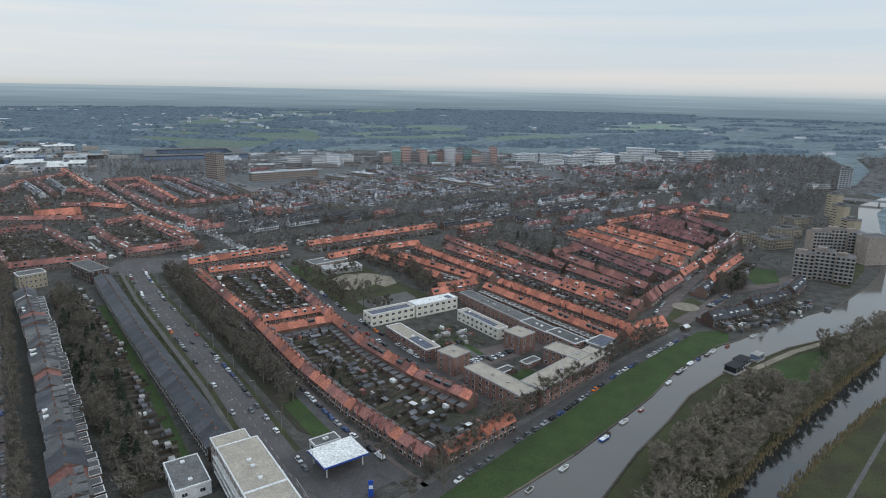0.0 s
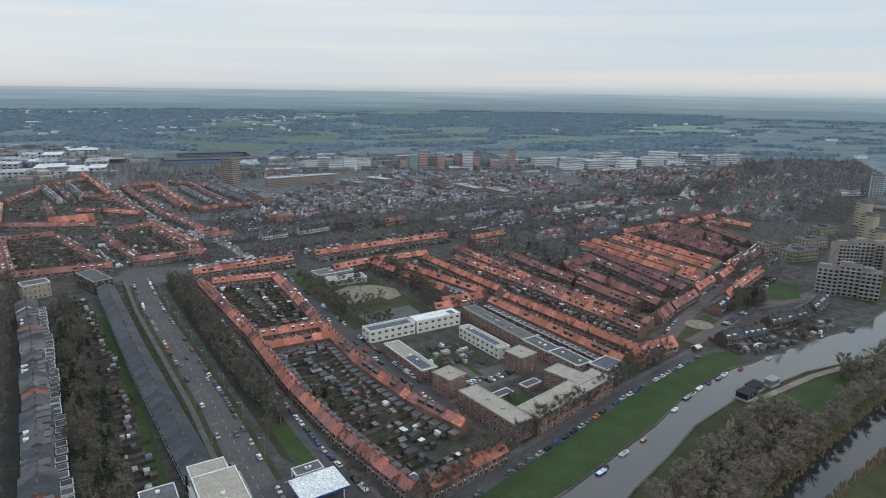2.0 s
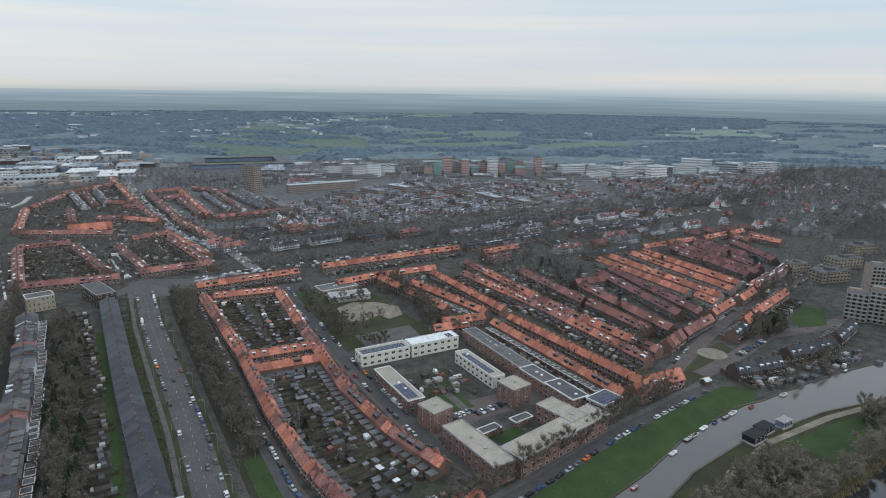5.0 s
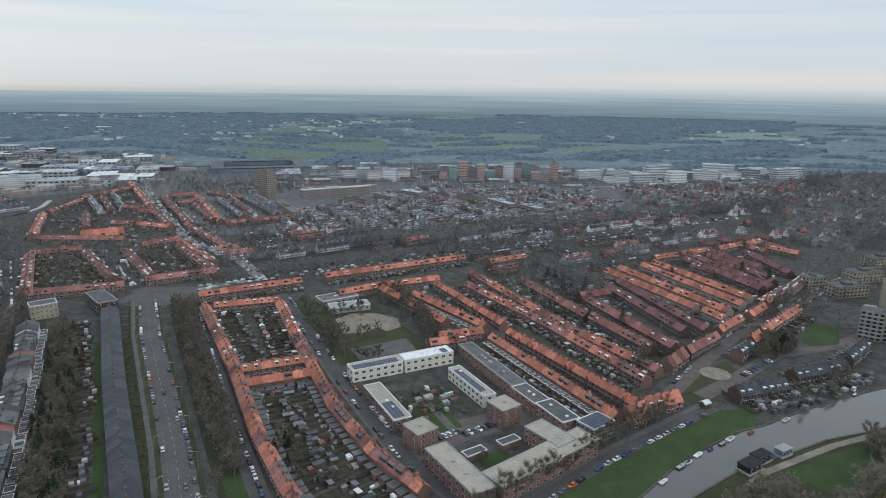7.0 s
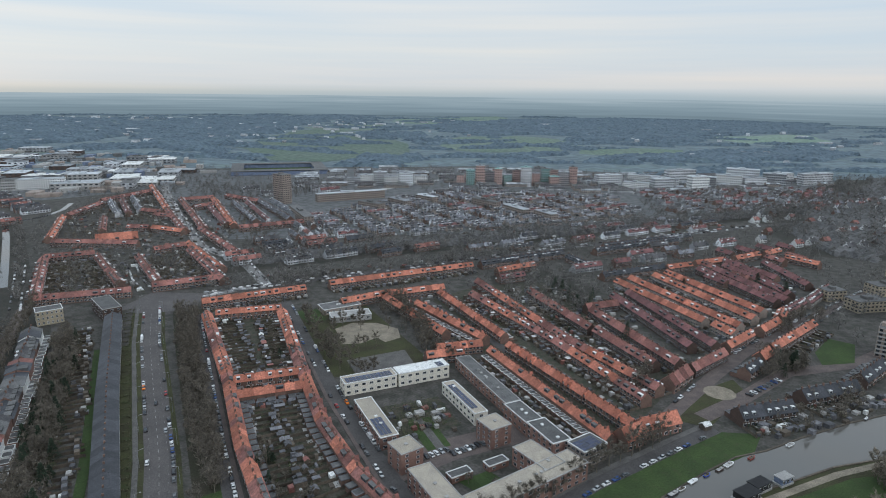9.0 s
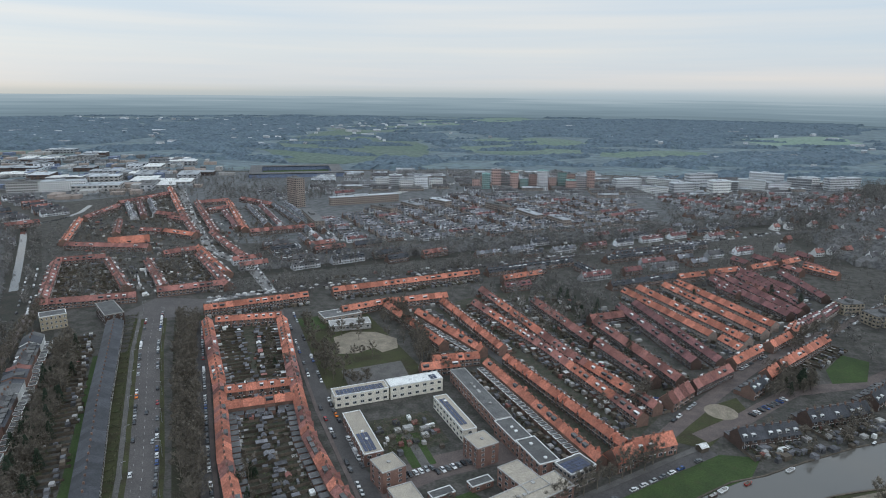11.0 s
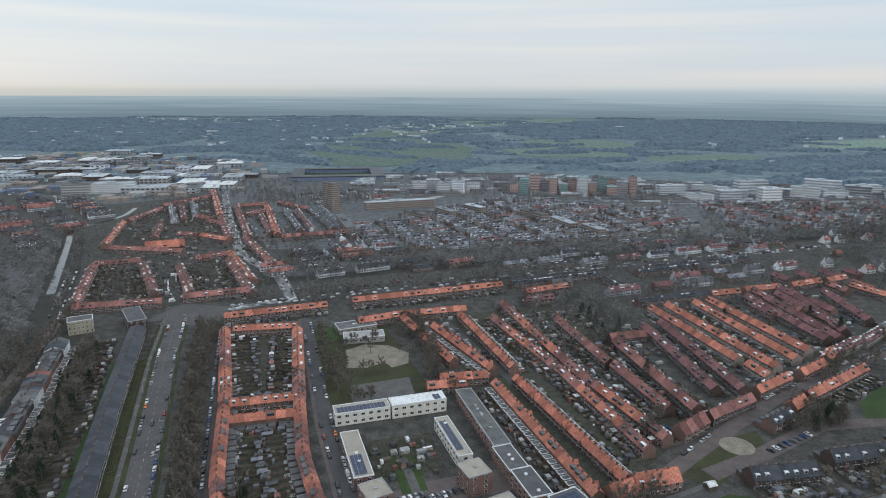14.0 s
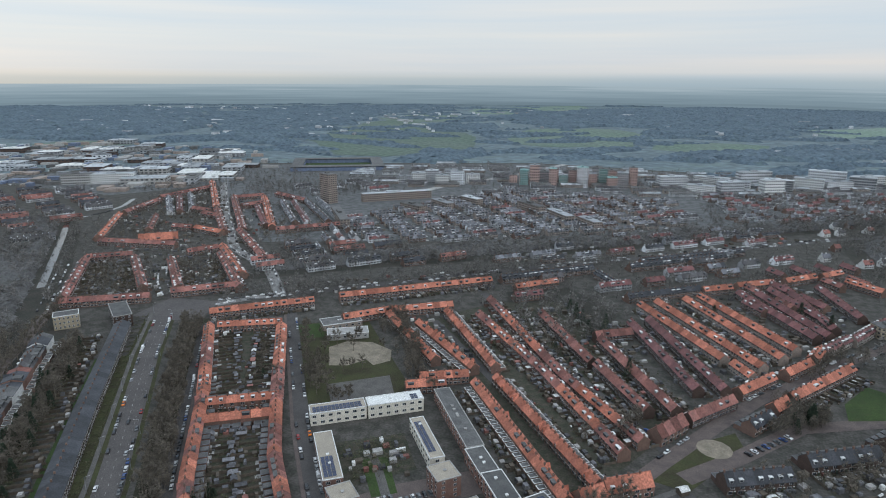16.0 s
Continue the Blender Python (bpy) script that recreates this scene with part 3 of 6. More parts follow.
def house_template(w, d, e, r, roof, wall, label, group, dormer="front", extension=True):
    """One terraced house, x from 0 to w along the row, street front at -d/2."""
    h = thing("terraced_house", label, "house", group)
    b = Build()
    b.solid([(0, -d / 2, 0), (0, d / 2, 0), (0, d / 2, e), (0, 0, r), (0, -d / 2, e)],
            [(w, -d / 2, 0), (w, d / 2, 0), (w, d / 2, e), (w, 0, r), (w, -d / 2, e)])
    part("wall", b, wall, h)
    b = Build()
    roof_slabs(b, w, d, e, r)
    b.box(0, w, -0.14, 0.14, r + 0.12, r + 0.34)
    top_part = part("roof", b, roof, h)
    b = Build()
    b.box(0.1, 0.95, -0.45, 0.35, r - 0.8, r + 1.15)
    b.box(0.02, 1.03, -0.53, 0.43, r + 1.15, r + 1.3)
    b.tube((0.35, -0.05, r + 1.3), (0.35, -0.05, r + 1.7), 0.13, 0.11, 6)
    b.tube((0.72, -0.05, r + 1.3), (0.72, -0.05, r + 1.7), 0.13, 0.11, 6)
    part("chimney", b, BRICK, top_part, "brick chimney stack")
    if dormer in ("front", "both"):
        b = Build()
        dormer_on(b, w * 0.5, w, d, e, r, -1, size=1.9)
        part("dormer", b, (WHITE, GLASS), top_part, "white-framed roof dormer")
    if dormer == "gable":
        b, k = Build(), (r - e) / (d / 2)
        g0, g1, top = w * 0.18, w * 0.82, e + (r - e) * 0.86
        b.solid([(g0, -d / 2 - 0.25, e - 0.6), (g1, -d / 2 - 0.25, e - 0.6), (w / 2, -d / 2 - 0.25, top)], [(g0, -0.5, e - 0.6), (g1, -0.5, e - 0.6), (w / 2, -0.5, top)])
        part("gable_wall", b, wall, h)
        b = Build()
        for gx in (g0 - 0.25, g1 + 0.25):
            low = [(gx, -d / 2 - 0.45, e - 0.75), (w / 2, -d / 2 - 0.45, top + 0.05), (w / 2, -0.3, top + 0.05), (gx, -d / 2 + 0.5, e - 0.75)]
            b.solid(low, [(x, y, z + 0.2) for x, y, z in low])
        part("gable_roof", b, roof, top_part)
        part("window", WIN_SMALL, None, h, x=w / 2, y=-d / 2 - 0.27, z=e - 0.1)
    if dormer in ("back", "both", "wide"):
        b = Build()
        dormer_on(b, w * 0.5, w, d, e, r, 1, h=1.7, size=w * 0.72)
        part("rear_dormer", b, (BITUMEN, GLASS), top_part, "flat-roofed grey dormer")
    for x, z, me in ((w * 0.34, 0.8, WIN_BIG), (w * 0.5, 3.4, WIN_BIG)):
        part("window", me, None, h, x=x, y=-d / 2 - 0.02, z=z)
    part("door", DOOR, None, h, x=w * 0.8, y=-d / 2 - 0.02)
    if extension:
        b = Build()
        x1 = w * 0.72
        b.box(0.15, x1, d / 2 - 0.1, d / 2 + 4.2, 0, 2.8, 0)
        b.box(0.0, x1 + 0.15, d / 2 - 0.05, d / 2 + 4.35, 2.8, 3.05, 1)
        b.box(0.38, x1 - 0.23, d / 2 + 0.3, d / 2 + 3.97, 3.05, 3.09, 2)
        pale = "orange-roofed" in group or "townhouses" in group
        part("extension", b, (wall, WHITE if pale else SHEDROOF, BITUMEN), h, "flat-roofed rear extension with a white edge" if pale else "flat-roofed grey rear extension")
    return h


def terrace(line, label, group, roof=ORANGE, wall=BRICK, w=5.5, d=6.5, e=5.4, r=8.2, dormer="front", flip=False, extension=True, jitter=0.0, alt=None):
    """Houses side by side along a line; the street front lies to the right of it, or to its left if flipped."""
    if flip:
        line = line[::-1]
    for a, b in zip(line, line[1:]):
        n = max(1, round(dist(a, b) / w))
        step, u = dist(a, b) / n, away(a, b)
        kinds = [house_template(step, d, e, r, roof, wall, label, group, "none" if dormer == "front" else dormer, extension),
                 house_template(step, d, e, r, alt or roof, wall, label, group, "gable" if dormer == "front" else dormer, extension),
                 house_template(step, d, e, r, alt or roof, rng.choice((wall, REDBRICK)), label, group, "none" if dormer == "none" else "wide", extension)]
        ang = math.atan2(u[1], u[0])
        for spare in kinds[n:]:
            for ob in (*spare.children_recursive, spare):
                bpy.data.objects.remove(ob)
        for i in range(n):
            q = mid(a, b, i / n)
            m = Matrix.Translation((q[0], q[1], rng.uniform(-jitter, 0.0))) @ Matrix.Rotation(ang, 4, "Z")
            if i < min(n, 3):
                kinds[i].matrix_basis = m
            else:
                copy_thing(kinds[rng.choice((0, 0, 1, 2))], m)


def terrace_row(a, b, label, roof=REDTILE, wall=BRICK, w=5.6, d=7.4, e=5.2, r=8.4, group="terraces of the town", dormers=0.5, simple=False, into=None, ws=0, rs=0, ext=0.6):
    """A whole terrace farther off: walls, roofs, chimneys, dormers and windows house by house, joined by part."""
    n = max(1, round(dist(a, b) / w))
    step, u = dist(a, b) / n, away(a, b)
    if into:
        wb, rb, gb = (x.frame_at(a, u) for x in into)
    else:
        t = thing("terrace_row", label, "house row", group, "stuff", a, u)
        wb, rb, gb = Build(), Build(), Build()
    cb, db = (wb, gb) if simple or into else (Build(), Build())
    for i in range(n):
        x, dz = i * step, rng.uniform(-0.25, 0.25)
        wb.solid([(x, -d / 2, 0), (x, d / 2, 0), (x, d / 2, e), (x, 0, r), (x, -d / 2, e)],
                 [(x + step, -d / 2, 0), (x + step, d / 2, 0), (x + step, d / 2, e), (x + step, 0, r), (x + step, -d / 2, e)], ws)
        roof_slabs(rb, step, d, e, r + dz * 0.3, x0=x, s=rs)
        cb.box(x + 0.1, x + 0.9, -0.4, 0.4, r - 0.5, r + 1.1, ws)
        for side in (-1, 1):
            if rng.random() < dormers:
                dormer_on(db, x + step * 0.5, step, d, e, r, side, size=rng.choice((1.7, 2.4, 3.6)), s=0 if rng.random() < 0.35 else 2)
            for z in (0.9, 3.5):
                y = side * (d / 2 + 0.03)
                gb.box(x + 0.5, x + step * 0.5, y - 0.05, y + 0.05, z, z + 1.5, 0)
                gb.box(x + 0.62, x + step * 0.5 - 0.12, y - 0.08, y + 0.08, z + 0.12, z + 1.38, 1)
                gb.box(x + step * 0.62, x + step - 0.5, y - 0.05, y + 0.05, z, z + 1.4, 0)
                gb.box(x + step * 0.62 + 0.1, x + step - 0.6, y - 0.08, y + 0.08, z + 0.12, z + 1.28, 1)
        if rng.random() < ext:
            wb.box(x + 0.3, x + step * 0.6, d / 2 - 0.1, d / 2 + 3, 0, 2.8, ws)
            db.box(x + 0.2, x + step * 0.6 + 0.1, d / 2, d / 2 + 3.1, 2.8, 3.02, 0 if rng.random() < 0.2 else 2)
    if into:
        return None
    part("wall", wb, wall, t)
    part("roof", rb, roof, t)
    if not simple:
        tagged(part("chimneys", cb, BRICK, t), kind="stuff")
    if db.v and not simple:
        tagged(part("dormers", db, (WHITE, GLASS, BITUMEN), t), kind="stuff")
    tagged(part("windows", gb, (WHITE, GLASS, BITUMEN), t), kind="stuff")
    return t


def flat_block(name, label, category, o, along, length, depth, height, wall, roof, storeys, trim=CONCRETE, bay=4.3, ends=True, group="", panels=0, gallery=False, huts=0, win=(2.0, 1.5)):
    """A flat-roofed building: walls, parapet, roof deck, and each window; o is the middle of its plan."""
    t = thing(name, label, category, group, "", o, along)
    x, y = length / 2, depth / 2
    b = Build()
    b.box(-x, x, -y, y, 0, height)
    part("wall", b, wall, t)
    b = Build()
    b.box(-x + 0.3, x - 0.3, -y + 0.3, y - 0.3, height + 0.02, height + 0.12)
    deck = part("roof", b, roof, t)
    b = Build()
    for x0, x1, y0, y1 in ((-x - 0.12, x + 0.12, -y - 0.12, -y + 0.3), (-x - 0.12, x + 0.12, y - 0.3, y + 0.12), (-x - 0.12, -x + 0.3, -y + 0.3, y - 0.3), (x - 0.3, x + 0.12, -y + 0.3, y - 0.3)):
        b.box(x0, x1, y0, y1, height - 0.1, height + 0.42)
    part("parapet", b, trim, t)
    me = window_mesh(*win)
    fl = height / storeys
    nx, ny = max(1, int(length / bay)), max(1, int(depth / bay))
    for f in range(storeys):
        z = f * fl + max(0.7, (fl - win[1]) * 0.55)
        for i in range(nx):
            px = -x + (i + 0.5) * length / nx
            part("window", me, None, t, x=px, y=-y - 0.02, z=z)
            part("window", me, None, t, x=px, y=y + 0.02, z=z, turn=math.pi)
        for i in range(ny if ends else 0):
            py = -y + (i + 0.5) * depth / ny
            part("window", me, None, t, x=-x - 0.02, y=py, z=z, turn=-math.pi / 2)
            part("window", me, None, t, x=x + 0.02, y=py, z=z, turn=math.pi / 2)
        if gallery:
            for side in (-1, 1):
                b = Build()
                b.box(-x, x, *sorted((side * y, side * (y + 1.4))), f * fl - 0.12, f * fl + 0.08)
                b.box(-x, x, *sorted((side * (y + 1.3), side * (y + 1.42))), f * fl + 0.08, f * fl + 1.05)
                if f:
                    part("balcony", b, WHITE, t, "white balcony parapet")
    for k in range(huts):
        b = Build()
        hx = rng.uniform(-x * 0.7, x * 0.7)
        b.box(hx - 0.6, hx + 0.6, -0.6, 0.6, height + 0.1, height + 0.7)
        b.box(hx - 0.75, hx + 0.75, -0.75, 0.75, height + 0.7, height + 0.8)
        part("roof_vent", b, trim, deck)
    if panels:
        pb = Build()
        pb.box(-0.95, 0.95, -0.85, 0.85, 0.15, 0.22)
        pm = pb.mesh("solar_panel", SOLAR)
        px0, px1 = panels
        for i in range(int((px1 - px0) / 2.1)):
            for j in range(int((depth - 2.4) / 2.0)):
                part("solar_panel", pm, None, deck, x=px0 + 1.0 + i * 2.1, y=-y + 1.9 + j * 2.0, z=height + 0.14)
    return t


def far_block(name, label, category, o, along, length, depth, height, wall, roof, storeys, group="", band=WHITE, step=3.4):
    """A distant flat-roofed building with its storeys: window rows as a joined part."""
    t = thing(name, label, category, group, "", o, along)
    x, y, fl = length / 2, depth / 2, height / storeys
    b = Build()
    b.box(-x, x, -y, y, 0, height)
    part("wall", b, wall, t)
    b = Build()
    b.box(-x - 0.2, x + 0.2, -y - 0.2, y + 0.2, height, height + 0.5, 0)
    b.box(-x * 0.3, x * 0.1, -y * 0.5, y * 0.4, height + 0.5, height + 2.6, 0)
    part("roof", b, roof, t)
    g, s = Build(), Build()
    for f in range(storeys):
        z = f * fl + fl * 0.35
        n = max(1, int(length / step))
        for i in range(n):
            px = -x + (i + 0.5) * length / n
            for side in (-1, 1):
                g.box(px - step * 0.28, px + step * 0.28, *sorted((side * y, side * (y + 0.1))), z, z + fl * 0.42)
        n = max(1, int(depth / step))
        for i in range(n):
            py = -y + (i + 0.5) * depth / n
            for side in (-1, 1):
                g.box(*sorted((side * x, side * (x + 0.1))), py - step * 0.28, py + step * 0.28, z, z + fl * 0.42)
        s.box(-x - 0.3, x + 0.3, -y - 0.3, y + 0.3, f * fl - 0.2 + (0.2 if f == 0 else 0), f * fl + 0.15)
    tagged(part("windows", g, GLASS, t), kind="stuff")
    if storeys > 2:
        tagged(part("floor_bands", s, band, t), kind="stuff")
    return t


# the first block along the avenue
A_LEFT = [(-182, 448), (-117, 360), (-71, 291), (-40, 251), (-3, 211)]
A_RIGHT = [(-131, 466), (-73, 369), (-42, 319), (-11, 281), (15, 258)]
GROUP_A = "terrace houses of the first block"
terrace(A_LEFT[1:], "brown brick terraced house with a bright orange tiled roof", GROUP_A, alt=REDTILE)
terrace([(1, 214), (30, 241)], "brown brick terraced house with orange tiles facing the river", GROUP_A, dormer="front")
terrace(A_RIGHT[1:], "brick terraced house with a steep orange roof", GROUP_A, alt=REDTILE, flip=True)
for k in range(3):
    terrace_row(mid(A_LEFT[0], A_LEFT[1], k / 3), mid(A_LEFT[0], A_LEFT[1], (k + 1) / 3), "brick terrace with bright orange tiles by the wooded strip", (ORANGE, REDTILE, ORANGE)[k], BRICK, dormers=0.35)
    terrace_row(mid(A_RIGHT[1], A_RIGHT[0], k / 3), mid(A_RIGHT[1], A_RIGHT[0], (k + 1) / 3), "brick terrace with orange tiles facing the playing field", (REDTILE, ORANGE, ORANGE)[k], BRICK, dormers=0.35)
terrace([(-108, 351), (-73, 372)], "brick terraced house with orange roof on a cross street", GROUP_A, dormer="both")
terrace([(-99, 334), (-66, 354)], "brick terraced house with orange roof on a cross street", GROUP_A, flip=True)
terrace([(-176, 450), (-134, 472)], "brick terraced house with bright orange roof", GROUP_A, dormer="both")
# the orange terraces towards the river
GROUP_R = "orange-roofed terrace houses by the river"
terrace([(26, 444), (-36, 506)], "narrow brick terraced house with bright orange roof", GROUP_R)
terrace([(100, 331), (31, 426)], "brick terraced house with bright orange roof and dormer", GROUP_R, w=4.6)
terrace([(38, 451), (-23, 537)], "brick terraced house with bright orange roof and dormer", GROUP_R, flip=True, w=5.0)
terrace([(112, 347), (42, 437)], "brick terraced house with bright orange roof and white dormer", GROUP_R, flip=True, w=4.6)
terrace([(104, 333), (114, 342)], "orange-roofed corner house with solar panels", GROUP_R, r=10.5, d=10, dormer="none", extension=False)
terrace([(114, 345), (134, 358)], "orange-roofed house with cream front on the corner", GROUP_R, r=10.2, d=9, dormer="both", extension=False)
for a, b in (((122, 377), (69, 455)), ((69, 455), (3, 539)), ((131, 391), (81, 454)), ((81, 454), (3, 575))):
    for k in range(4):
        terrace_row(mid(a, b, k / 4), mid(a, b, (k + 1) / 4), "brick terrace with patched orange and red tiles", (REDTILE, ORANGE, ORANGE, REDTILE)[k], BRICK, dormers=0.6)
# the long slate terrace and the villas behind it
for a, b in (((-84, 215), (-166, 322)), ((-166, 322), (-244, 428))):
    terrace_row(a, b, "long dark brick terrace under a slate roof", SLATE, DARKBRICK, w=6.0, d=11, e=6.2, r=9.0, dormers=0.0, ext=0.0)
TOWNHOUSES = [(-108, 162), (-122, 181), (-166, 243), (-227, 327), (-280, 396)]
for k, (q, u) in enumerate(along_line(TOWNHOUSES, 18.6, 0, 15)):
    end = (q[0] + u[0] * 18.4, q[1] + u[1] * 18.4)
    terrace([q, end], ("tall brick townhouse with grey slate roof", "townhouse with red tiles and white dormers", "townhouse with flat grey dormers", "narrow townhouse with dark roof")[k % 4],
            "townhouses on the residential road", roof=(SLATE, REDTILE, GREYTILE, SLATE, BITUMEN)[k % 5], wall=(BRICK, DARKBRICK, WHITE, REDBRICK)[k % 4], d=10 + k % 3, e=7.0 + (k * 5 % 4) * 0.6,
            r=9.4 + (k * 7 % 5) * 0.6, w=6.2, dormer=("both", "wide", "none", "front")[k % 4], alt=(GREYTILE, BITUMEN, SLATE)[k % 3], flip=True)
# dark terraces along the river curve
for a, b in (((166, 369), (197, 384)), ((206, 398), (242, 418)), ((248, 428), (272, 456))):
    terrace([a, b], "dark-roofed modern row house with white rear sunroom", "dark row houses on the river", roof=SLATE, wall=DARKBRICK, d=9.5, e=5.2, r=9.6, w=5.2, dormer="both")
terrace([(199, 449), (208, 461)], "red-orange roofed house beside the parking yard", "houses at the crossroads", d=8, r=9.5, dormer="none", extension=False)
terrace([(184, 425), (197, 442)], "grey-roofed pair of houses with a white conservatory", "houses at the crossroads", roof=SLATE, d=8, r=8.6, dormer="both")
sheet("ground_verge_east", [(243, 479), (262, 508), (276, 500), (262, 466), (240, 458)], 0.2, GRASS, "green verge beside the parking yard", "grass")
terrace([(136, 399), (150, 419)], "red-roofed house with a roof full of solar panels", "houses at the crossroads", roof=REDTILE, d=9, r=10, dormer="none", extension=False)

ROWS_RED = [((50, 556), (97, 478)), ((100, 477), (133, 424)), ((99, 519), (148, 429)), ((153, 423), (179, 454)), ((94, 523), (119, 539))]
for a, b in ROWS_RED:
    terrace_row(a, b, "brick terrace under weathered dark red tiles", REDTILE, DARKBRICK, r=8.8)
for a, b in (((118, 560), (161, 459)), ((131, 571), (177, 464)), ((205, 662), (247, 570)), ((221, 664), (257, 577)), ((246, 693), (264, 592)), ((275, 703), (290, 626)), ((232, 680), (262, 610))):
    terrace_row(a, b, "brick terrace under brown-red tiles", BROWNTILE, DARKBRICK, dormers=0.3)
for a, b in (((124, 603), (180, 511)), ((185, 507), (195, 489)), ((137, 615), (203, 506)), ((160, 630), (218, 525)), ((172, 642), (229, 543))):
    terrace_row(a, b, "pale brick terrace with bright orange tiles", ORANGE, PALEBRICK, dormers=0.25)
for a, b in (((183, 465), (206, 494)), ((214, 501), (233, 525)), ((236, 531), (245, 551)), ((211, 467), (257, 525)), ((175, 659), (200, 676)), ((205, 682), (238, 704)), ((249, 711), (279, 737)), ((285, 739), (306, 760)), ((304, 731), (327, 705))):
    terrace_row(a, b, "terrace with orange tiles along the cross street", ORANGE, BRICK, dormers=0.4)
for a, b in (((246, 549), (268, 578)), ((270, 576), (304, 625))):
    terrace_row(a, b, "terrace with pale red roof and white dormers", BROWNTILE, PALEBRICK, dormers=1.0)
terrace_row((112, 618), (173, 663), "long terrace with blue-grey roof", SLATE, BRICK)
for a, b in (((-200, 471), (-136, 523)), ((-121, 539), (-9, 626)), ((-66, 522), (-23, 551)), ((-95, 495), (-63, 527)), ((-64, 516), (-2, 448)), ((-4, 421), (24, 435)), ((-8, 408), (14, 420))):
    terrace_row(a, b, "brick terrace with orange-red tiles", ORANGE, BRICK)
NW_ROWS = (((-336, 456), (-418, 555)), ((-421, 559), (-386, 585)), ((-376, 577), (-295, 502)), ((-331, 450), (-272, 486)), ((-336, 584), (-265, 512)), ((-264, 501), (-221, 536)),
           ((-339, 611), (-320, 638)), ((-303, 620), (-214, 530)), ((-451, 677), (-504, 747)))
for a, b in NW_ROWS:
    terrace_row(a, b, "brick terrace with red tiled roof in the old quarter", REDTILE, BRICK, d=8.5)
QUARTER_ROWS = (((-464, 617), (-372, 633)), ((-477, 627), (-557, 738)), ((-557, 746), (-580, 838)), ((-437, 703), (-410, 706)), ((-593, 854), (-581, 956)), ((-619, 1010), (-463, 820)), ((-457, 813), (-361, 702)), ((-454, 780), (-425, 774)),
                ((-489, 802), (-455, 796)), ((-406, 707), (-359, 696)), ((-492, 899), (-345, 717)), ((-486, 890), (-453, 923)), ((-435, 839), (-421, 872)), ((-447, 914), (-320, 742)), ((-443, 944), (-371, 909)), ((-307, 730), (-243, 785)), ((-349, 716), (-251, 622)), ((-320, 645), (-235, 563)))
for k, (a, b) in enumerate(QUARTER_ROWS):
    terrace_row(a, b, "distant terrace with orange-red roof", (REDTILE, ORANGE, REDTILE, REDTILE)[k % 4], BRICK, d=9, simple=True)
for k, (a, b) in enumerate((((-581, 858), (-503, 772)), ((-572, 872), (-493, 780)), ((-570, 894), (-491, 802)), ((-405, 897), (-307, 774)), ((-382, 895), (-292, 780)), ((-383, 926), (-270, 795)), ((-358, 924), (-262, 812)), ((-416, 850), (-331, 745)))):
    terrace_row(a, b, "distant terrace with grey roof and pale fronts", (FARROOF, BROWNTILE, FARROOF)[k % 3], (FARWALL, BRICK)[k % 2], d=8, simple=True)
for a, b in (((-2, 633), (76, 696)), ((82, 681), (101, 653)), ((110, 712), (205, 788)), ((120, 735), (225, 815))):
    terrace_row(a, b, "slate-roofed terrace with white dormers along the ring road", SLATE, BRICK, d=8, dormers=1.0)
terrace_row((16, 612), (49, 642), "short terrace with orange roof among trees", ORANGE, BRICK)
terrace_row((-424, 633), (-391, 659), "large courtyard school with orange hipped roof", ORANGE, BRICK, w=6, d=14, r=12)

# ---------------------------------------------------------------- flats and larger buildings
flat_block("school_wing", "two-storey cream school wing with solar panels on its flat roof", "school", (-33, 368.5), (53, 37), 31, 10, 7.4, CREAM, GRAVELROOF, 2, WHITE, group="school wings", panels=(-14, 14), win=(2.2, 1.5))
flat_block("school_wing", "two-storey cream school wing with a white flat roof", "school", (-6, 386.5), (53, 37), 32, 10, 7.9, CREAM, WHITEROOF, 2, WHITE, group="school wings", panels=(9, 14), huts=2, win=(2.2, 1.5))
flat_block("row_of_flats", "two-storey brick flats with blue solar panels on the roof", "flats", (-16.4, 326.2), (24, -33.5), 41.5, 9.4, 6.7, REDBRICK, GRAVELROOF, 2, WHITE, group="low flats round the court", panels=(2, 19), huts=2)
flat_block("row_of_flats", "two-storey cream and brick flats with solar panels on the roof", "flats", (24.2, 356.7), (23, -31.6), 39, 7.6, 6.7, CREAM, GRAVELROOF, 2, WHITE, group="low flats round the court", panels=(-15, 16), huts=1)
flat_block("cube_flats", "four-storey red brick block of flats with flat gravel roof", "flats", (6.2, 297.9), (7.6, 7.8), 11.6, 12.2, 10.3, REDBRICK, GRAVELROOF, 4, CONCRETE, group="cube flats", huts=1, bay=4.2, win=(1.6, 1.3))
flat_block("cube_flats", "four-storey red brick block of flats with flat gravel roof", "flats", (43.5, 326.8), (8.4, 7.8), 11.8, 12.6, 10.3, REDBRICK, GRAVELROOF, 4, CONCRETE, group="cube flats", huts=1, bay=4.2, win=(1.6, 1.3))
# the horseshoe building by the river
GROUP_U = "wings of the horseshoe building"
flat_block("brick_wing", "three-storey brick wing with a pale gravel roof", "flats", (27.5, 270.5), (26, -31.5), 38, 11, 9.0, REDBRICK, GRAVELROOF, 3, CONCRETE, group=GROUP_U, huts=2)
flat_block("brick_wing", "long three-storey brick wing facing the river", "flats", (62.5, 285.5), (50, 52), 60, 12.5, 8.8, REDBRICK, GRAVELROOF, 3, CONCRETE, group=GROUP_U, huts=4)
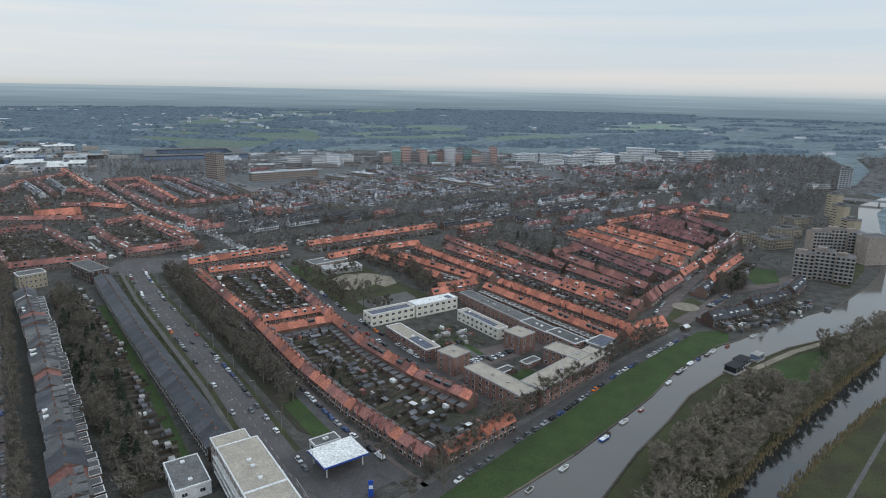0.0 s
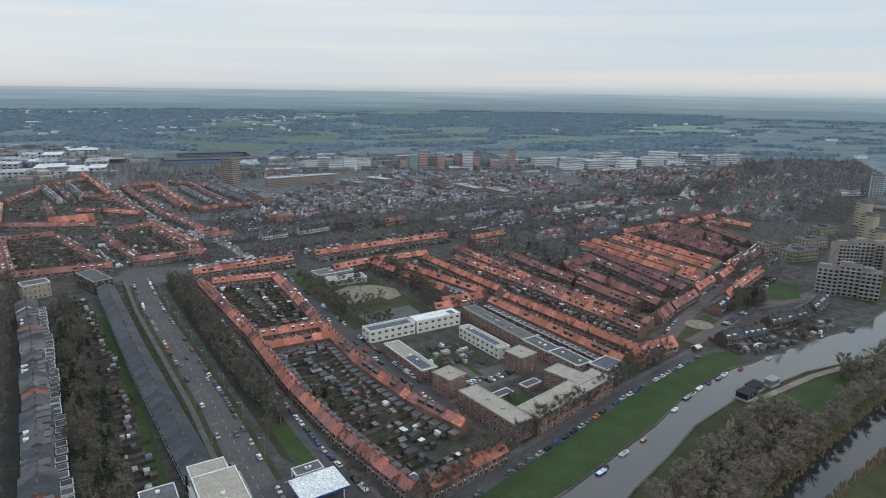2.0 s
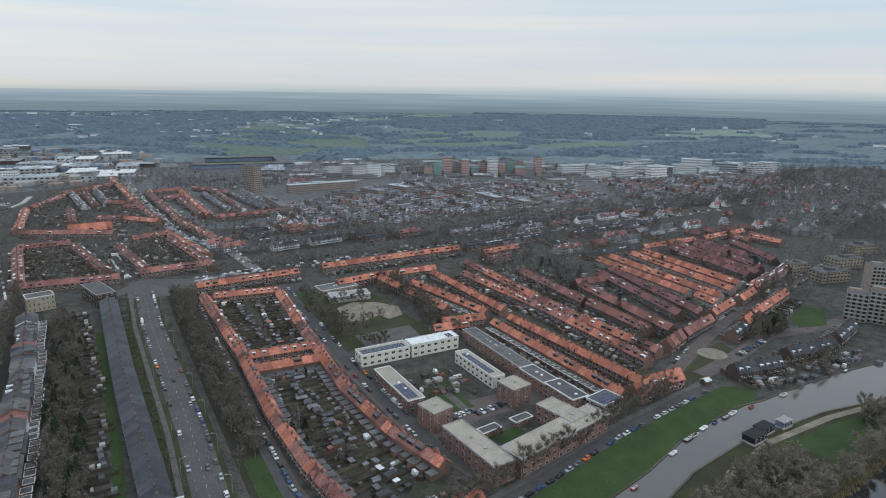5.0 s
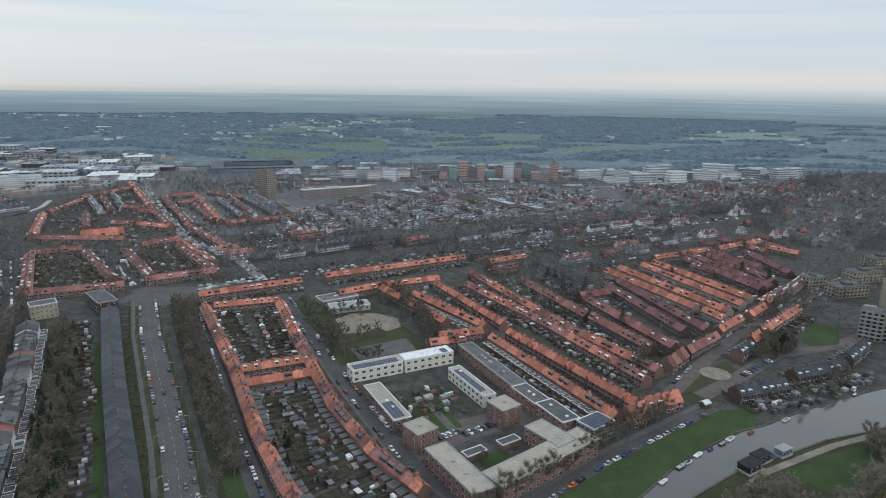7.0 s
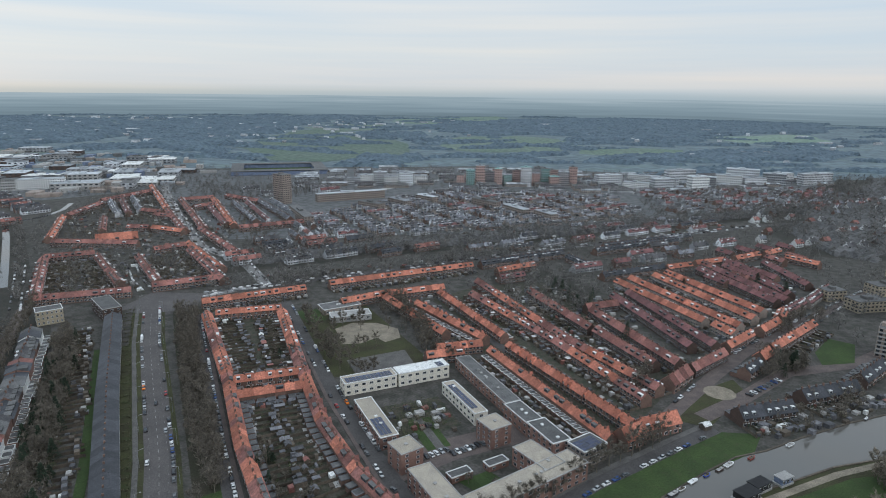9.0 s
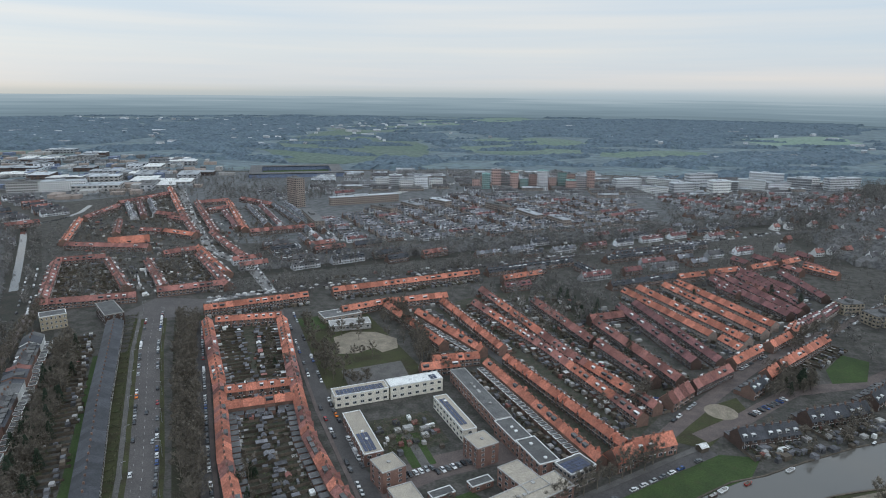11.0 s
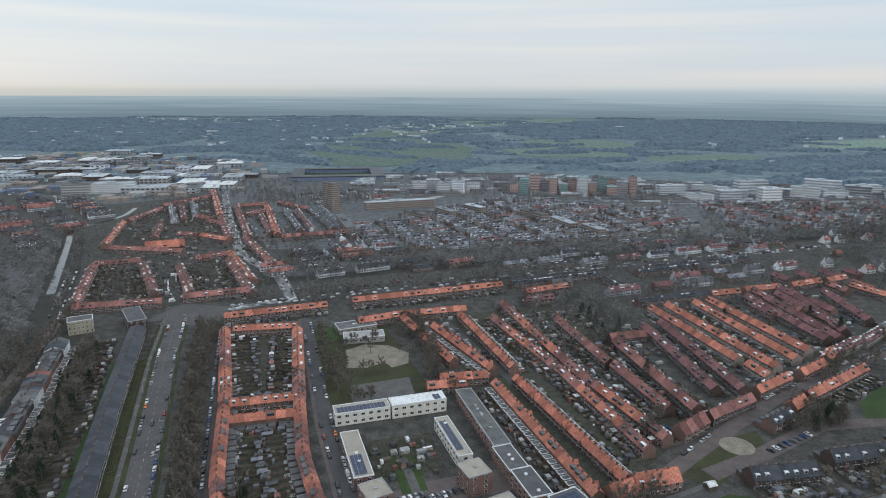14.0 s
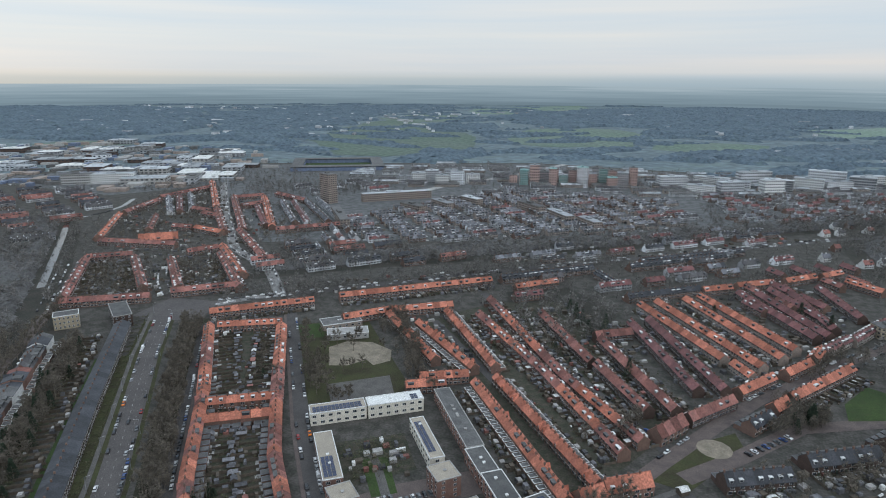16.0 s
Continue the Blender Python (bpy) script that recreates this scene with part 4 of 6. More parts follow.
flat_block("brick_wing", "short three-storey brick wing with a pale gravel roof", "flats", (66, 304.5), (19, -18.4), 22, 11.5, 8.9, REDBRICK, GRAVELROOF, 3, CONCRETE, group=GROUP_U, huts=1)
sheet("ground_horseshoe_lawn", [(32, 290), (44, 301), (56, 292), (46, 281)], 0.19, GRASS, "lawn in the horseshoe courtyard", "grass")
for q in ((32, 293), (47, 305)):
    flat_block("garage_block", "low brick garage block with a grey flat roof", "garage", q, (9, 8), 11, 5, 3.0, REDBRICK, BITUMEN, 1, WHITE, group="courtyard garages", win=(1.8, 1.2))
flat_block("row_of_flats", "long two-storey brick flats with grey bitumen roof", "flats", (33, 382), (36, -53), 63, 9.5, 6.8, REDBRICK, BITUMEN, 2, CONCRETE, huts=6, bay=4.5)
flat_block("row_of_flats", "three-storey brick flats with white roof edges", "flats", (57, 345), (25, -34), 22, 10, 7.4, REDBRICK, BITUMEN, 2, WHITE, huts=2)
flat_block("row_of_flats", "three-storey brick flats with white roof edges", "flats", (70, 328), (25, -34), 22, 10.5, 8.0, REDBRICK, BITUMEN, 3, WHITE, huts=2)
flat_block("corner_building", "white-windowed building with solar panels on a grey roof", "building", (88, 320), (30, 30), 15, 11, 8.5, PALEBRICK, BITUMEN, 3, WHITE, panels=(-7, 7), bay=2.4)
flat_block("pavilion_school", "low school pavilion with grey flat roofs", "school", (-95, 492), (24, 21), 30, 15, 4.2, PALEBRICK, BITUMEN, 1, WHITE, huts=3)
flat_block("gym_hall", "low grey hall beside the playground", "school", (-80, 474), (35, 20), 30, 12, 4.5, CONCRETE, CONCRETE, 1, WHITE)
flat_block("yellow_villa", "cream yellow villa with white windows and a flat roof", "house", (-291, 421), (11, 12), 17, 12, 10.5, YELLOWBRICK, BITUMEN, 3, WHITE, bay=2.8, win=(1.2, 1.7))
flat_block("corner_flats", "dark brick corner building at the end of the avenue", "flats", (-262, 444), (-34, 27), 34, 13, 9.5, DARKBRICK, BITUMEN, 3, CONCRETE)

# the office at the petrol station end of the avenue
AV = (-0.565, 0.825)
flat_block("office_building", "concrete office with white balcony bands and gravel roof", "office", (-66, 193), AV, 32, 15, 12.4, PALEBRICK, GRAVELROOF, 4, WHITE, gallery=True, huts=3, group="office sections")
flat_block("office_building", "lower concrete office section with gravel roof", "office", (-78.5, 209.5), AV, 9, 13, 11.6, PALEBRICK, GRAVELROOF, 4, WHITE, group="office sections")
flat_block("office_building", "concrete office section with gravel roof", "office", (-52, 172.5), AV, 17, 15, 12.4, PALEBRICK, GRAVELROOF, 4, WHITE, gallery=True, group="office sections")
flat_block("workshop", "low white-edged workshop behind the office", "building", (-91, 198), AV, 20, 12, 5, WHITE, BITUMEN, 1, WHITE, huts=2)


def petrol_canopy():
    t = thing("petrol_canopy", "white petrol station canopy with a blue rim", "petrol station", o=(-38.7, 212), along=(15, 11))
    b = Build()
    b.box(-9.2, 9.2, -7.2, 7.2, 5.0, 5.75, 0, inset=0.05)
    b.box(-8.9, 8.9, -6.9, 6.9, 5.75, 5.8, 0)
    part("roof", b, WHITEROOF, t)
    b = Build()
    for x0, x1, y0, y1 in ((-9.3, 9.3, -7.3, -7.22), (-9.3, 9.3, 7.22, 7.3), (-9.3, -9.22, -7.2, 7.2), (9.22, 9.3, -7.2, 7.2)):
        b.box(x0, x1, y0, y1, 4.95, 5.6)
    part("rim", b, BLUE, t, "bright blue rim band")
    for x in (-7.5, 7.5):
        for y in (-5.5, 5.5):
            b = Build()
            b.box(x - 0.18, x + 0.18, y - 0.18, y + 0.18, 0, 5)
            part("pillar", b, WHITE, t)
    for x in (-3.5, 3.5):
        b = Build()
        b.box(x - 2.5, x + 2.5, -0.6, 0.6, 0, 0.3, 0)
        b.box(x - 0.6, x + 0.6, -0.35, 0.35, 0.3, 2.0, 1)
        part("pump", b, (CONCRETE, mat("pump_red", (0.45, 0.04, 0.03), vary=0.0, rough=0.4)), t)


petrol_canopy()
sheet("ground_forecourt", [(-62, 214), (-44, 234), (-20, 226), (-14, 204), (-34, 186), (-46, 194)], 0.22, ASPHALT, "grey paved petrol station forecourt", "pavement")
flat_block("station_shop", "small white petrol station shop", "shop", (-46, 224), (15, 11), 11, 6, 3.4, WHITE, BITUMEN, 1, WHITE, huts=2)
b = Build()
b.box(-0.9, 0.9, -0.2, 0.2, 0, 6.5, 0)
b.box(-0.7, 0.7, -0.24, 0.24, 3.2, 4.6, 1)
sign = at(new("price_sign", b.mesh("price_sign", BLUE, WHITE)), (-24, 193), (1, 0.1))
tagged(sign, "tall blue petrol station sign with a pale panel", "sign")

# ---------------------------------------------------------------- apartments on the right bank and the far town
def stepped_flats(o, along, widths, heights, depth, label):
    t = thing("apartment_building", label, "apartments", "terraced apartment buildings", "", o, along)
    x = -sum(widths) / 2
    for k, (w, h) in enumerate(zip(widths, heights)):
        y = (k % 2) * 2.5
        b = Build()
        b.box(x, x + w, -depth / 2 + y, depth / 2 + y, 0, h)
        b.box(x + 1, x + w * 0.6, -2 + y, 2 + y, h, h + 2.4)
        part("wall", b, PALEBRICK, t)
        b = Build()
        b.box(x + 0.3, x + w - 0.3, -depth / 2 + 0.3 + y, depth / 2 - 0.3 + y, h + 0.02, h + 0.1)
        part("roof", b, BITUMEN, t)
        n = round(h / 2.9)
        g = Build()
        for f in range(n):
            z = f * h / n
            bays = int(w / 3)
            for i in range(bays):
                px = x + (i + 0.5) * w / bays
                for side in (-1, 1):
                    yf = side * depth / 2 + y
                    g.box(px - 0.95, px + 0.95, yf - 0.06, yf + 0.06, z + 0.8, z + 2.4)
            for side in (-1, 1) if f else ():
                c, yf = Build(), side * depth / 2 + y
                profile = ((0, -0.1), (1.5, -0.1), (1.5, 0.95), (1.36, 0.95), (1.36, 0.1), (0, 0.1))
                c.solid([(x + 0.2, yf + side * a, z + h0) for a, h0 in profile], [(x + w - 0.2, yf + side * a, z + h0) for a, h0 in profile])
                part("balcony", c, CONCRETE, t, "pale concrete balcony band")
        tagged(part("windows", g, GLASS, t), kind="stuff")
        x += w


stepped_flats((301, 478), (40, -22), (14, 14, 13), (20, 23, 21), 15, "stepped grey-brown apartment block with white balconies")
stepped_flats((352, 548), (40, -4), (15, 14, 15), (24, 26, 25), 15, "tall brown apartment block with white balcony bands")
flat_block("apartment_slab", "brown brick apartment slab beside the river", "apartments", (374, 530), (30, 4), 22, 14, 25, PALEBRICK, BITUMEN, 8, CONCRETE, bay=5.0, win=(1.2, 1.3))
bridge = thing("bridge", "flat grey concrete bridge over the river", "bridge", o=(580, 849), along=(38, -22))
b = Build()
b.box(-45, 45, -4, 4, 3.6, 4.6)
part("deck", b, CONCRETE, bridge)
for y in (-3.9, 3.8):
    b = Build()
    b.box(-45, 45, y, y + 0.12, 4.6, 5.6)
    part("railing", b, STEEL, bridge)
for x in (-14, 14):
    b = Build()
    b.box(x - 0.8, x + 0.8, -3, 3, 0, 3.6)
    part("pier", b, CONCRETE, bridge)
for o, h in (((406, 612), 23), ((436, 678), 26), ((474, 752), 27)):
    t = thing("yellow_tower", "yellow brick octagonal apartment tower", "tower", "yellow towers by the river", "", o, (1, 0.2))
    b = Build()
    ring8 = [(9.2 * math.cos(math.pi * (k + 0.5) / 4), 9.2 * math.sin(math.pi * (k + 0.5) / 4)) for k in range(8)]
    b.solid([(x, y, 0) for x, y in ring8], [(x, y, h) for x, y in ring8])
    part("wall", b, YELLOWBRICK, t)
    b = Build()
    b.solid([(x * 1.03, y * 1.03, h) for x, y in ring8], [(x * 1.03, y * 1.03, h + 0.6) for x, y in ring8])
    b.box(-3, 3, -3, 3, h + 0.6, h + 3)
    part("roof", b, BITUMEN, t)
    for f in range(1, round(h / 2.9)):
        b = Build()
        z = f * 2.9
        b.solid([(x * 1.012, y * 1.012, z + 0.8) for x, y in ring8[2:5]] + [(0, 0, z + 0.8)], [(x * 1.012, y * 1.012, z + 1.5) for x, y in ring8[2:5]] + [(0, 0, z + 1.5)])
        part("window_band", b, GLASS, t)
far_block("white_tower", "pale white apartment tower on the river", "tower", (632, 985), (35, 60), 34, 16, 34, FARWALL, BITUMEN, 11)
far_block("low_wing", "low white wing beside the tower", "building", (598, 990), (50, 5), 40, 14, 8, WHITE, BITUMEN, 2)
for o, l, d in (((318, 584), 30, 15), ((354, 634), 30, 15), ((398, 694), 30, 15), ((300, 606), 18, 12)):
    far_block("yellow_flats", "low yellow brick flats with flat roofs", "flats", o, (40, 16), l, d, 9, YELLOWBRICK, BITUMEN, 3, group="yellow low flats", band=PALEBRICK)

far_block("brown_tower", "tall brown brick apartment tower", "tower", (-342, 930), (11, -6), 24, 15, 44, TOWERBRICK, BITUMEN, 14, band=TOWERBRICK)
for k, (a, b) in enumerate((((-297, 952), (-210, 1022)), ((-213, 914), (-176, 894)), ((-179, 955), (-145, 927)), ((-145, 993), (-114, 972)), ((-55, 982), (-17, 948)), ((-4, 939), (28, 899)), ((42, 904), (66, 874)), ((-292, 855), (-238, 780)))):
    far_block("slab_flats", ("four-storey grey brick slab of flats", "low brown slab of flats with pale roof")[k == 7], "flats", mid(a, b), away(a, b), dist(a, b), 12, 12, (TOWERBRICK, PALEBRICK)[k % 2], (METALROOF, BITUMEN)[k % 3 == 1], 4, group="slab flats of the new quarter", band=PALEBRICK)
# the large salmon and blue-green complex
for k in range(13):
    w = 13 + (k * 5 % 4) * 2
    far_block("complex_tower", ("salmon brick high-rise block of the complex", "blue-green panelled block of the complex", "pale grey block of the complex")[(0, 1, 0, 2)[k % 4]], "building",
              (-110 + k * 17, 1188 + (k * 37) % 28 + k * 2), (30, 5), w, 16, 19 + (k * 7 % 5) * 4, (ROSE, TEAL, ROSE, FARWALL)[k % 4], (BITUMEN, TEAL, METALROOF)[k % 3], 7, group="blocks of the large complex", band=ROSE)
for k in range(8):
    far_block("complex_tower", "salmon brick block behind the complex", "building", (-100 + k * 26, 1236 + (k * 13) % 17 + k * 2), (30, 5), 18, 16, 18 + (k * 3 % 4) * 4, (ROSE, FARWALL)[k % 2], BITUMEN, 6, group="blocks of the large complex", band=ROSE)
for k, (x, y) in enumerate(((-300, 1142), (-278, 1150), (-255, 1160), (-232, 1150), (-208, 1165), (-185, 1185), (-230, 1195), (-260, 1190))):
    far_block("white_office", "white office block with ribbon windows", "office", (x, y), (40, 14), 24, 15, 13 + (k * 5) % 11, WHITE if k % 2 else FARWALL, METALROOF, 4 + k % 3, group="white offices")
for k, (x, y, l) in enumerate(((205, 1205, 44), (250, 1215, 40), (262, 1262, 50), (318, 1250, 36), (335, 1290, 46), (300, 1330, 60), (385, 1310, 46), (432, 1325, 50), (474, 1340, 40), (500, 1400, 60), (430, 1390, 60), (160, 1260, 50), (230, 1310, 60), (560, 1380, 70))):
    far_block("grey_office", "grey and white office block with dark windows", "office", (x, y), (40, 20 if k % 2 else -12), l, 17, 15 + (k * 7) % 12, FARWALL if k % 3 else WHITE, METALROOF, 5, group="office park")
# the stadium
t = thing("stadium", "football stadium with blue stands and grey roof rims", "stadium", o=(-520, 1300), along=(195, 100))
for x0, x1, y0, y1 in ((-95, 95, -75, -52), (-95, 95, 52, 75), (-95, -72, -52, 52), (72, 95, -52, 52)):
    b = Build()
    b.box(x0, x1, y0, y1, 0, 7, 0)
    part("stand", b, STEELBLUE, t, "blue seating stand")
    b = Build()
    b.box(x0 - 1, x1 + 1, y0 - 1, y1 + 1, 8.4, 9.1, 0)
    for x in (x0 + 2, x1 - 2):
        for y in (y0 + 2, y1 - 2):
            b.box(x - 0.4, x + 0.4, y - 0.4, y + 0.4, 7, 8.4)
    part("roof", b, BITUMEN, t)
b = Build()
b.box(-70, 70, -50, 50, 0.05, 0.2)
part("pitch", b, GRASS, t)

# industrial halls and other large far roofs
HALLS = [(-860, 850), (-700, 880), (-930, 1180), (-560, 1080)]
for q in scatter([(-1000, 820), (-720, 900), (-600, 1040), (-640, 1180), (-820, 1420), (-1300, 1500), (-1500, 1250)], 60, rng):
    w, d, h = rng.uniform(24, 75), rng.uniform(18, 45), rng.uniform(6, 12)
    far_block("industrial_hall", "large low industrial hall with a pale sheet roof", "hall", q, (1, rng.choice((0.45, 0.5, -2.0))), w, d, h, rng.choice((FARWALL, CONCRETE, METALROOF, DARKBRICK)), rng.choice((METALROOF, BITUMEN, METALROOF, WHITEROOF)), 2, group="industrial halls", step=8)
far_block("white_office", "long white office with dark colonnade", "office", (-790, 960), (60, 40), 70, 20, 17, WHITE, METALROOF, 5)
far_block("grey_office", "dark glass office with white columns", "office", (-840, 930), (60, 40), 50, 20, 18, CONCRETE, BITUMEN, 4)

yards = Build()
for q in scatter([(-1050, 830), (-720, 890), (-590, 1020), (-620, 1200), (-820, 1450), (-1350, 1520), (-1600, 1250)], 320, rng):
    yards.frame_at(q, (1, rng.choice((0.45, 0.5, -2.0))))
    l, d = rng.uniform(8, 40), rng.uniform(6, 24)
    yards.box(-l / 2, l / 2, -d / 2, d / 2, 0, rng.uniform(3.5, 8), rng.randrange(5), inset=0.2)
tagged(new("industrial_sheds", yards.mesh("industrial_sheds", METALROOF, BITUMEN, CONCRETE, TOWERBRICK, STEELBLUE)), "crowded sheds and yards of the industrial estate", "sheds", kind="stuff")

# the grey quarter: many small terraces in rows
GREY_QUARTER = [(-185, 715), (-20, 800), (130, 900), (190, 960), (150, 1110), (-110, 1130), (-235, 900), (-260, 810)]
def fill_rows(poly, u, gap, length, roofs, walls, label, keep=0.85, **more):
    k = math.hypot(*u)
    u = (u[0] / k, u[1] / k)
    v = (-u[1], u[0])
    cx, cy = sum(q[0] for q in poly) / len(poly), sum(q[1] for q in poly) / len(poly)
    builds = (Build(), Build(), Build())
    for i in range(-30, 31):
        for j in range(-14, 15):
            c = (cx + v[0] * i * gap + u[0] * j * (length + 9), cy + v[1] * i * gap + u[1] * j * (length + 9))
            if inside(c, poly) and rng.random() < keep:
                l = length * rng.uniform(0.6, 1.0)
                a = (c[0] - u[0] * l / 2, c[1] - u[1] * l / 2)
                terrace_row(a, (a[0] + u[0] * l, a[1] + u[1] * l), "", into=builds, ws=rng.randrange(len(walls)), rs=rng.randrange(len(roofs)), **more)
    t = thing("terraces", label, "house rows", "quarters of the far town", "stuff")
    for name, b, mats in (("walls", builds[0], walls), ("roofs", builds[1], roofs), ("windows", builds[2], (WHITE, GLASS, BITUMEN))):
        tagged(part(name, b, tuple(mats), t), kind="stuff")


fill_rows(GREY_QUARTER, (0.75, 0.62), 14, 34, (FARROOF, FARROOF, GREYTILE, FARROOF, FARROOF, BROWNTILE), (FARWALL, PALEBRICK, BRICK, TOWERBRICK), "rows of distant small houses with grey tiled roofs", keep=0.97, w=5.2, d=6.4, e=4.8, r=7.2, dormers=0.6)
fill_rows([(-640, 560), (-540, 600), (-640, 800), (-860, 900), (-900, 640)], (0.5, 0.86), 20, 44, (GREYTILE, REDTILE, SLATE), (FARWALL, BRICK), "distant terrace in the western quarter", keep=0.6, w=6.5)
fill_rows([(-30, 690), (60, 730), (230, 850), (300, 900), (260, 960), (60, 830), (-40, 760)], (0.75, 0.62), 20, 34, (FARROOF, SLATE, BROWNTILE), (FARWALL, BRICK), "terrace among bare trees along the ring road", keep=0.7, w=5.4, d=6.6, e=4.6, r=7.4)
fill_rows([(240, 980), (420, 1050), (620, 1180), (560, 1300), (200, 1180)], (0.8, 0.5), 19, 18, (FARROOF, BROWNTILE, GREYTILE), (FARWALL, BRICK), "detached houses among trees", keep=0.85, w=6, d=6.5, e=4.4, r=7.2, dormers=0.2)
fill_rows([(-240, 560), (-130, 640), (-40, 700), (-150, 720), (-270, 700)], (0.7, 0.7), 24, 36, (REDTILE, GREYTILE, SLATE), (BRICK, FARWALL), "terrace with red or grey roof near the ring road", keep=0.7)
fill_rows([(-320, 960), (-280, 1010), (-330, 1120), (-480, 1090), (-420, 960)], (0.6, 0.8), 30, 40, (GREYTILE, BROWNTILE), (FARWALL,), "terrace behind the tower", keep=0.6, w=6.5)
fill_rows([(300, 800), (420, 800), (600, 1010), (640, 1200), (470, 1150), (330, 960)], (0.8, 0.5), 30, 13, (FARROOF, REDTILE, GREYTILE), (WHITE, BRICK), "detached villas with white gables among trees", keep=0.4, w=6, d=7, e=5, r=8.5, dormers=0.3)
fill_rows([(190, 600), (300, 640), (330, 760), (310, 800), (200, 720)], (0.5, -0.85), 28, 30, (BROWNTILE, REDTILE), (BRICK,), "terrace at the edge of the wood", keep=0.35)

fill_rows([(-250, 770), (-225, 655), (-185, 700), (-215, 790)], (0.62, -0.78), 16, 36, (FARROOF, REDTILE, GREYTILE), (BRICK, FARWALL), "mixed red and grey terraces near the tower", keep=0.9, w=5.2, d=6.6, e=4.8, r=7.6)
fill_rows([(20, 590), (110, 640), (170, 700), (260, 770), (300, 820), (200, 800), (40, 690)], (0.8, 0.6), 19, 34, (FARROOF, GREYTILE, BROWNTILE), (BRICK, FARWALL), "terrace with grey roof near the ring road", keep=0.6)
fill_rows([(-560, 400), (-430, 360), (-420, 250), (-700, 300), (-760, 480), (-640, 540)], (0.5, 0.86), 30, 44, (GREYTILE, REDTILE), (BRICK, FARWALL), "terrace beyond the western park", keep=0.5)
fill_rows([(-330, 1100), (-60, 1130), (160, 1140), (620, 1380), (560, 1460), (-280, 1420), (-480, 1250)], (0.9, 0.3), 28, 46, (GREYTILE, METALROOF, BITUMEN), (FARWALL, PALEBRICK), "low buildings around the office park", keep=0.75, w=7, r=7.5, dormers=0.1)
# villages and farms in the distance
villages = Build()
for q in scatter([(-2600, 1700), (-900, 1750), (-500, 2300), (-900, 3400), (-3000, 3400)], 150, rng) + scatter([(400, 1500), (1900, 1500), (2200, 2600), (300, 2500)], 26, rng) + scatter([(-200, 2200), (1500, 2600), (1200, 4000), (-1500, 4000)], 34, rng):
    villages.frame_at(q, (1, rng.uniform(-0.5, 0.7)))
    l, d, h = rng.choice((rng.uniform(8, 18), rng.uniform(10, 26), rng.uniform(20, 60))), rng.uniform(8, 16), rng.uniform(4, 8)
    villages.box(-l / 2, l / 2, -d / 2, d / 2, 0, h, 0, top=1)
    villages.solid([(-l / 2, -d / 2, h), (l / 2, -d / 2, h), (l / 2, d / 2, h), (-l / 2, d / 2, h)], [(-l / 2, -0.5, h + 3), (l / 2, -0.5, h + 3), (l / 2, 0.5, h + 3), (-l / 2, 0.5, h + 3)], 1)
tagged(new("distant_buildings", villages.mesh("distant_buildings", FARWALL, METALROOF)), "distant pale farms and halls among the fields", "buildings", kind="stuff")

sheet("ground_stubble", [(-630, 3608), (-314, 4065), (-214, 3546), (-532, 3279)], 0.9, SAND, "pale brown ploughed field", "field")
# pastures beyond the town
FIELDS = [[(-864, 1785), (-1045, 2489), (-964, 2871), (-446, 2081), (-340, 1690), (-448, 1549), (-508, 1475), (-632, 1481)],
          [(-299, 1928), (-325, 2453), (-126, 2600), (80, 2474), (79, 1964), (-120, 1853)],
          [(-978, 3897), (-381, 4695), (-237, 3799), (-498, 3412), (-803, 3392)],
          [(126, 1914), (144, 2141), (407, 2145), (390, 1920), (240, 1834)],
          [(683, 2811), (1149, 3172), (1058, 2685), (706, 2495)],
          [(-1084, 2816), (-1064, 3397), (-772, 3168), (-696, 2806), (-877, 2642)],
          [(-1499, 1407), (-1471, 1546), (-1243, 1560), (-1314, 1396)]]
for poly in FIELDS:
    sheet("ground_pasture", uneven(poly, 60), rng.uniform(0.3, 0.8), FIELD, "green pasture beyond the town, muted for haze", "field")

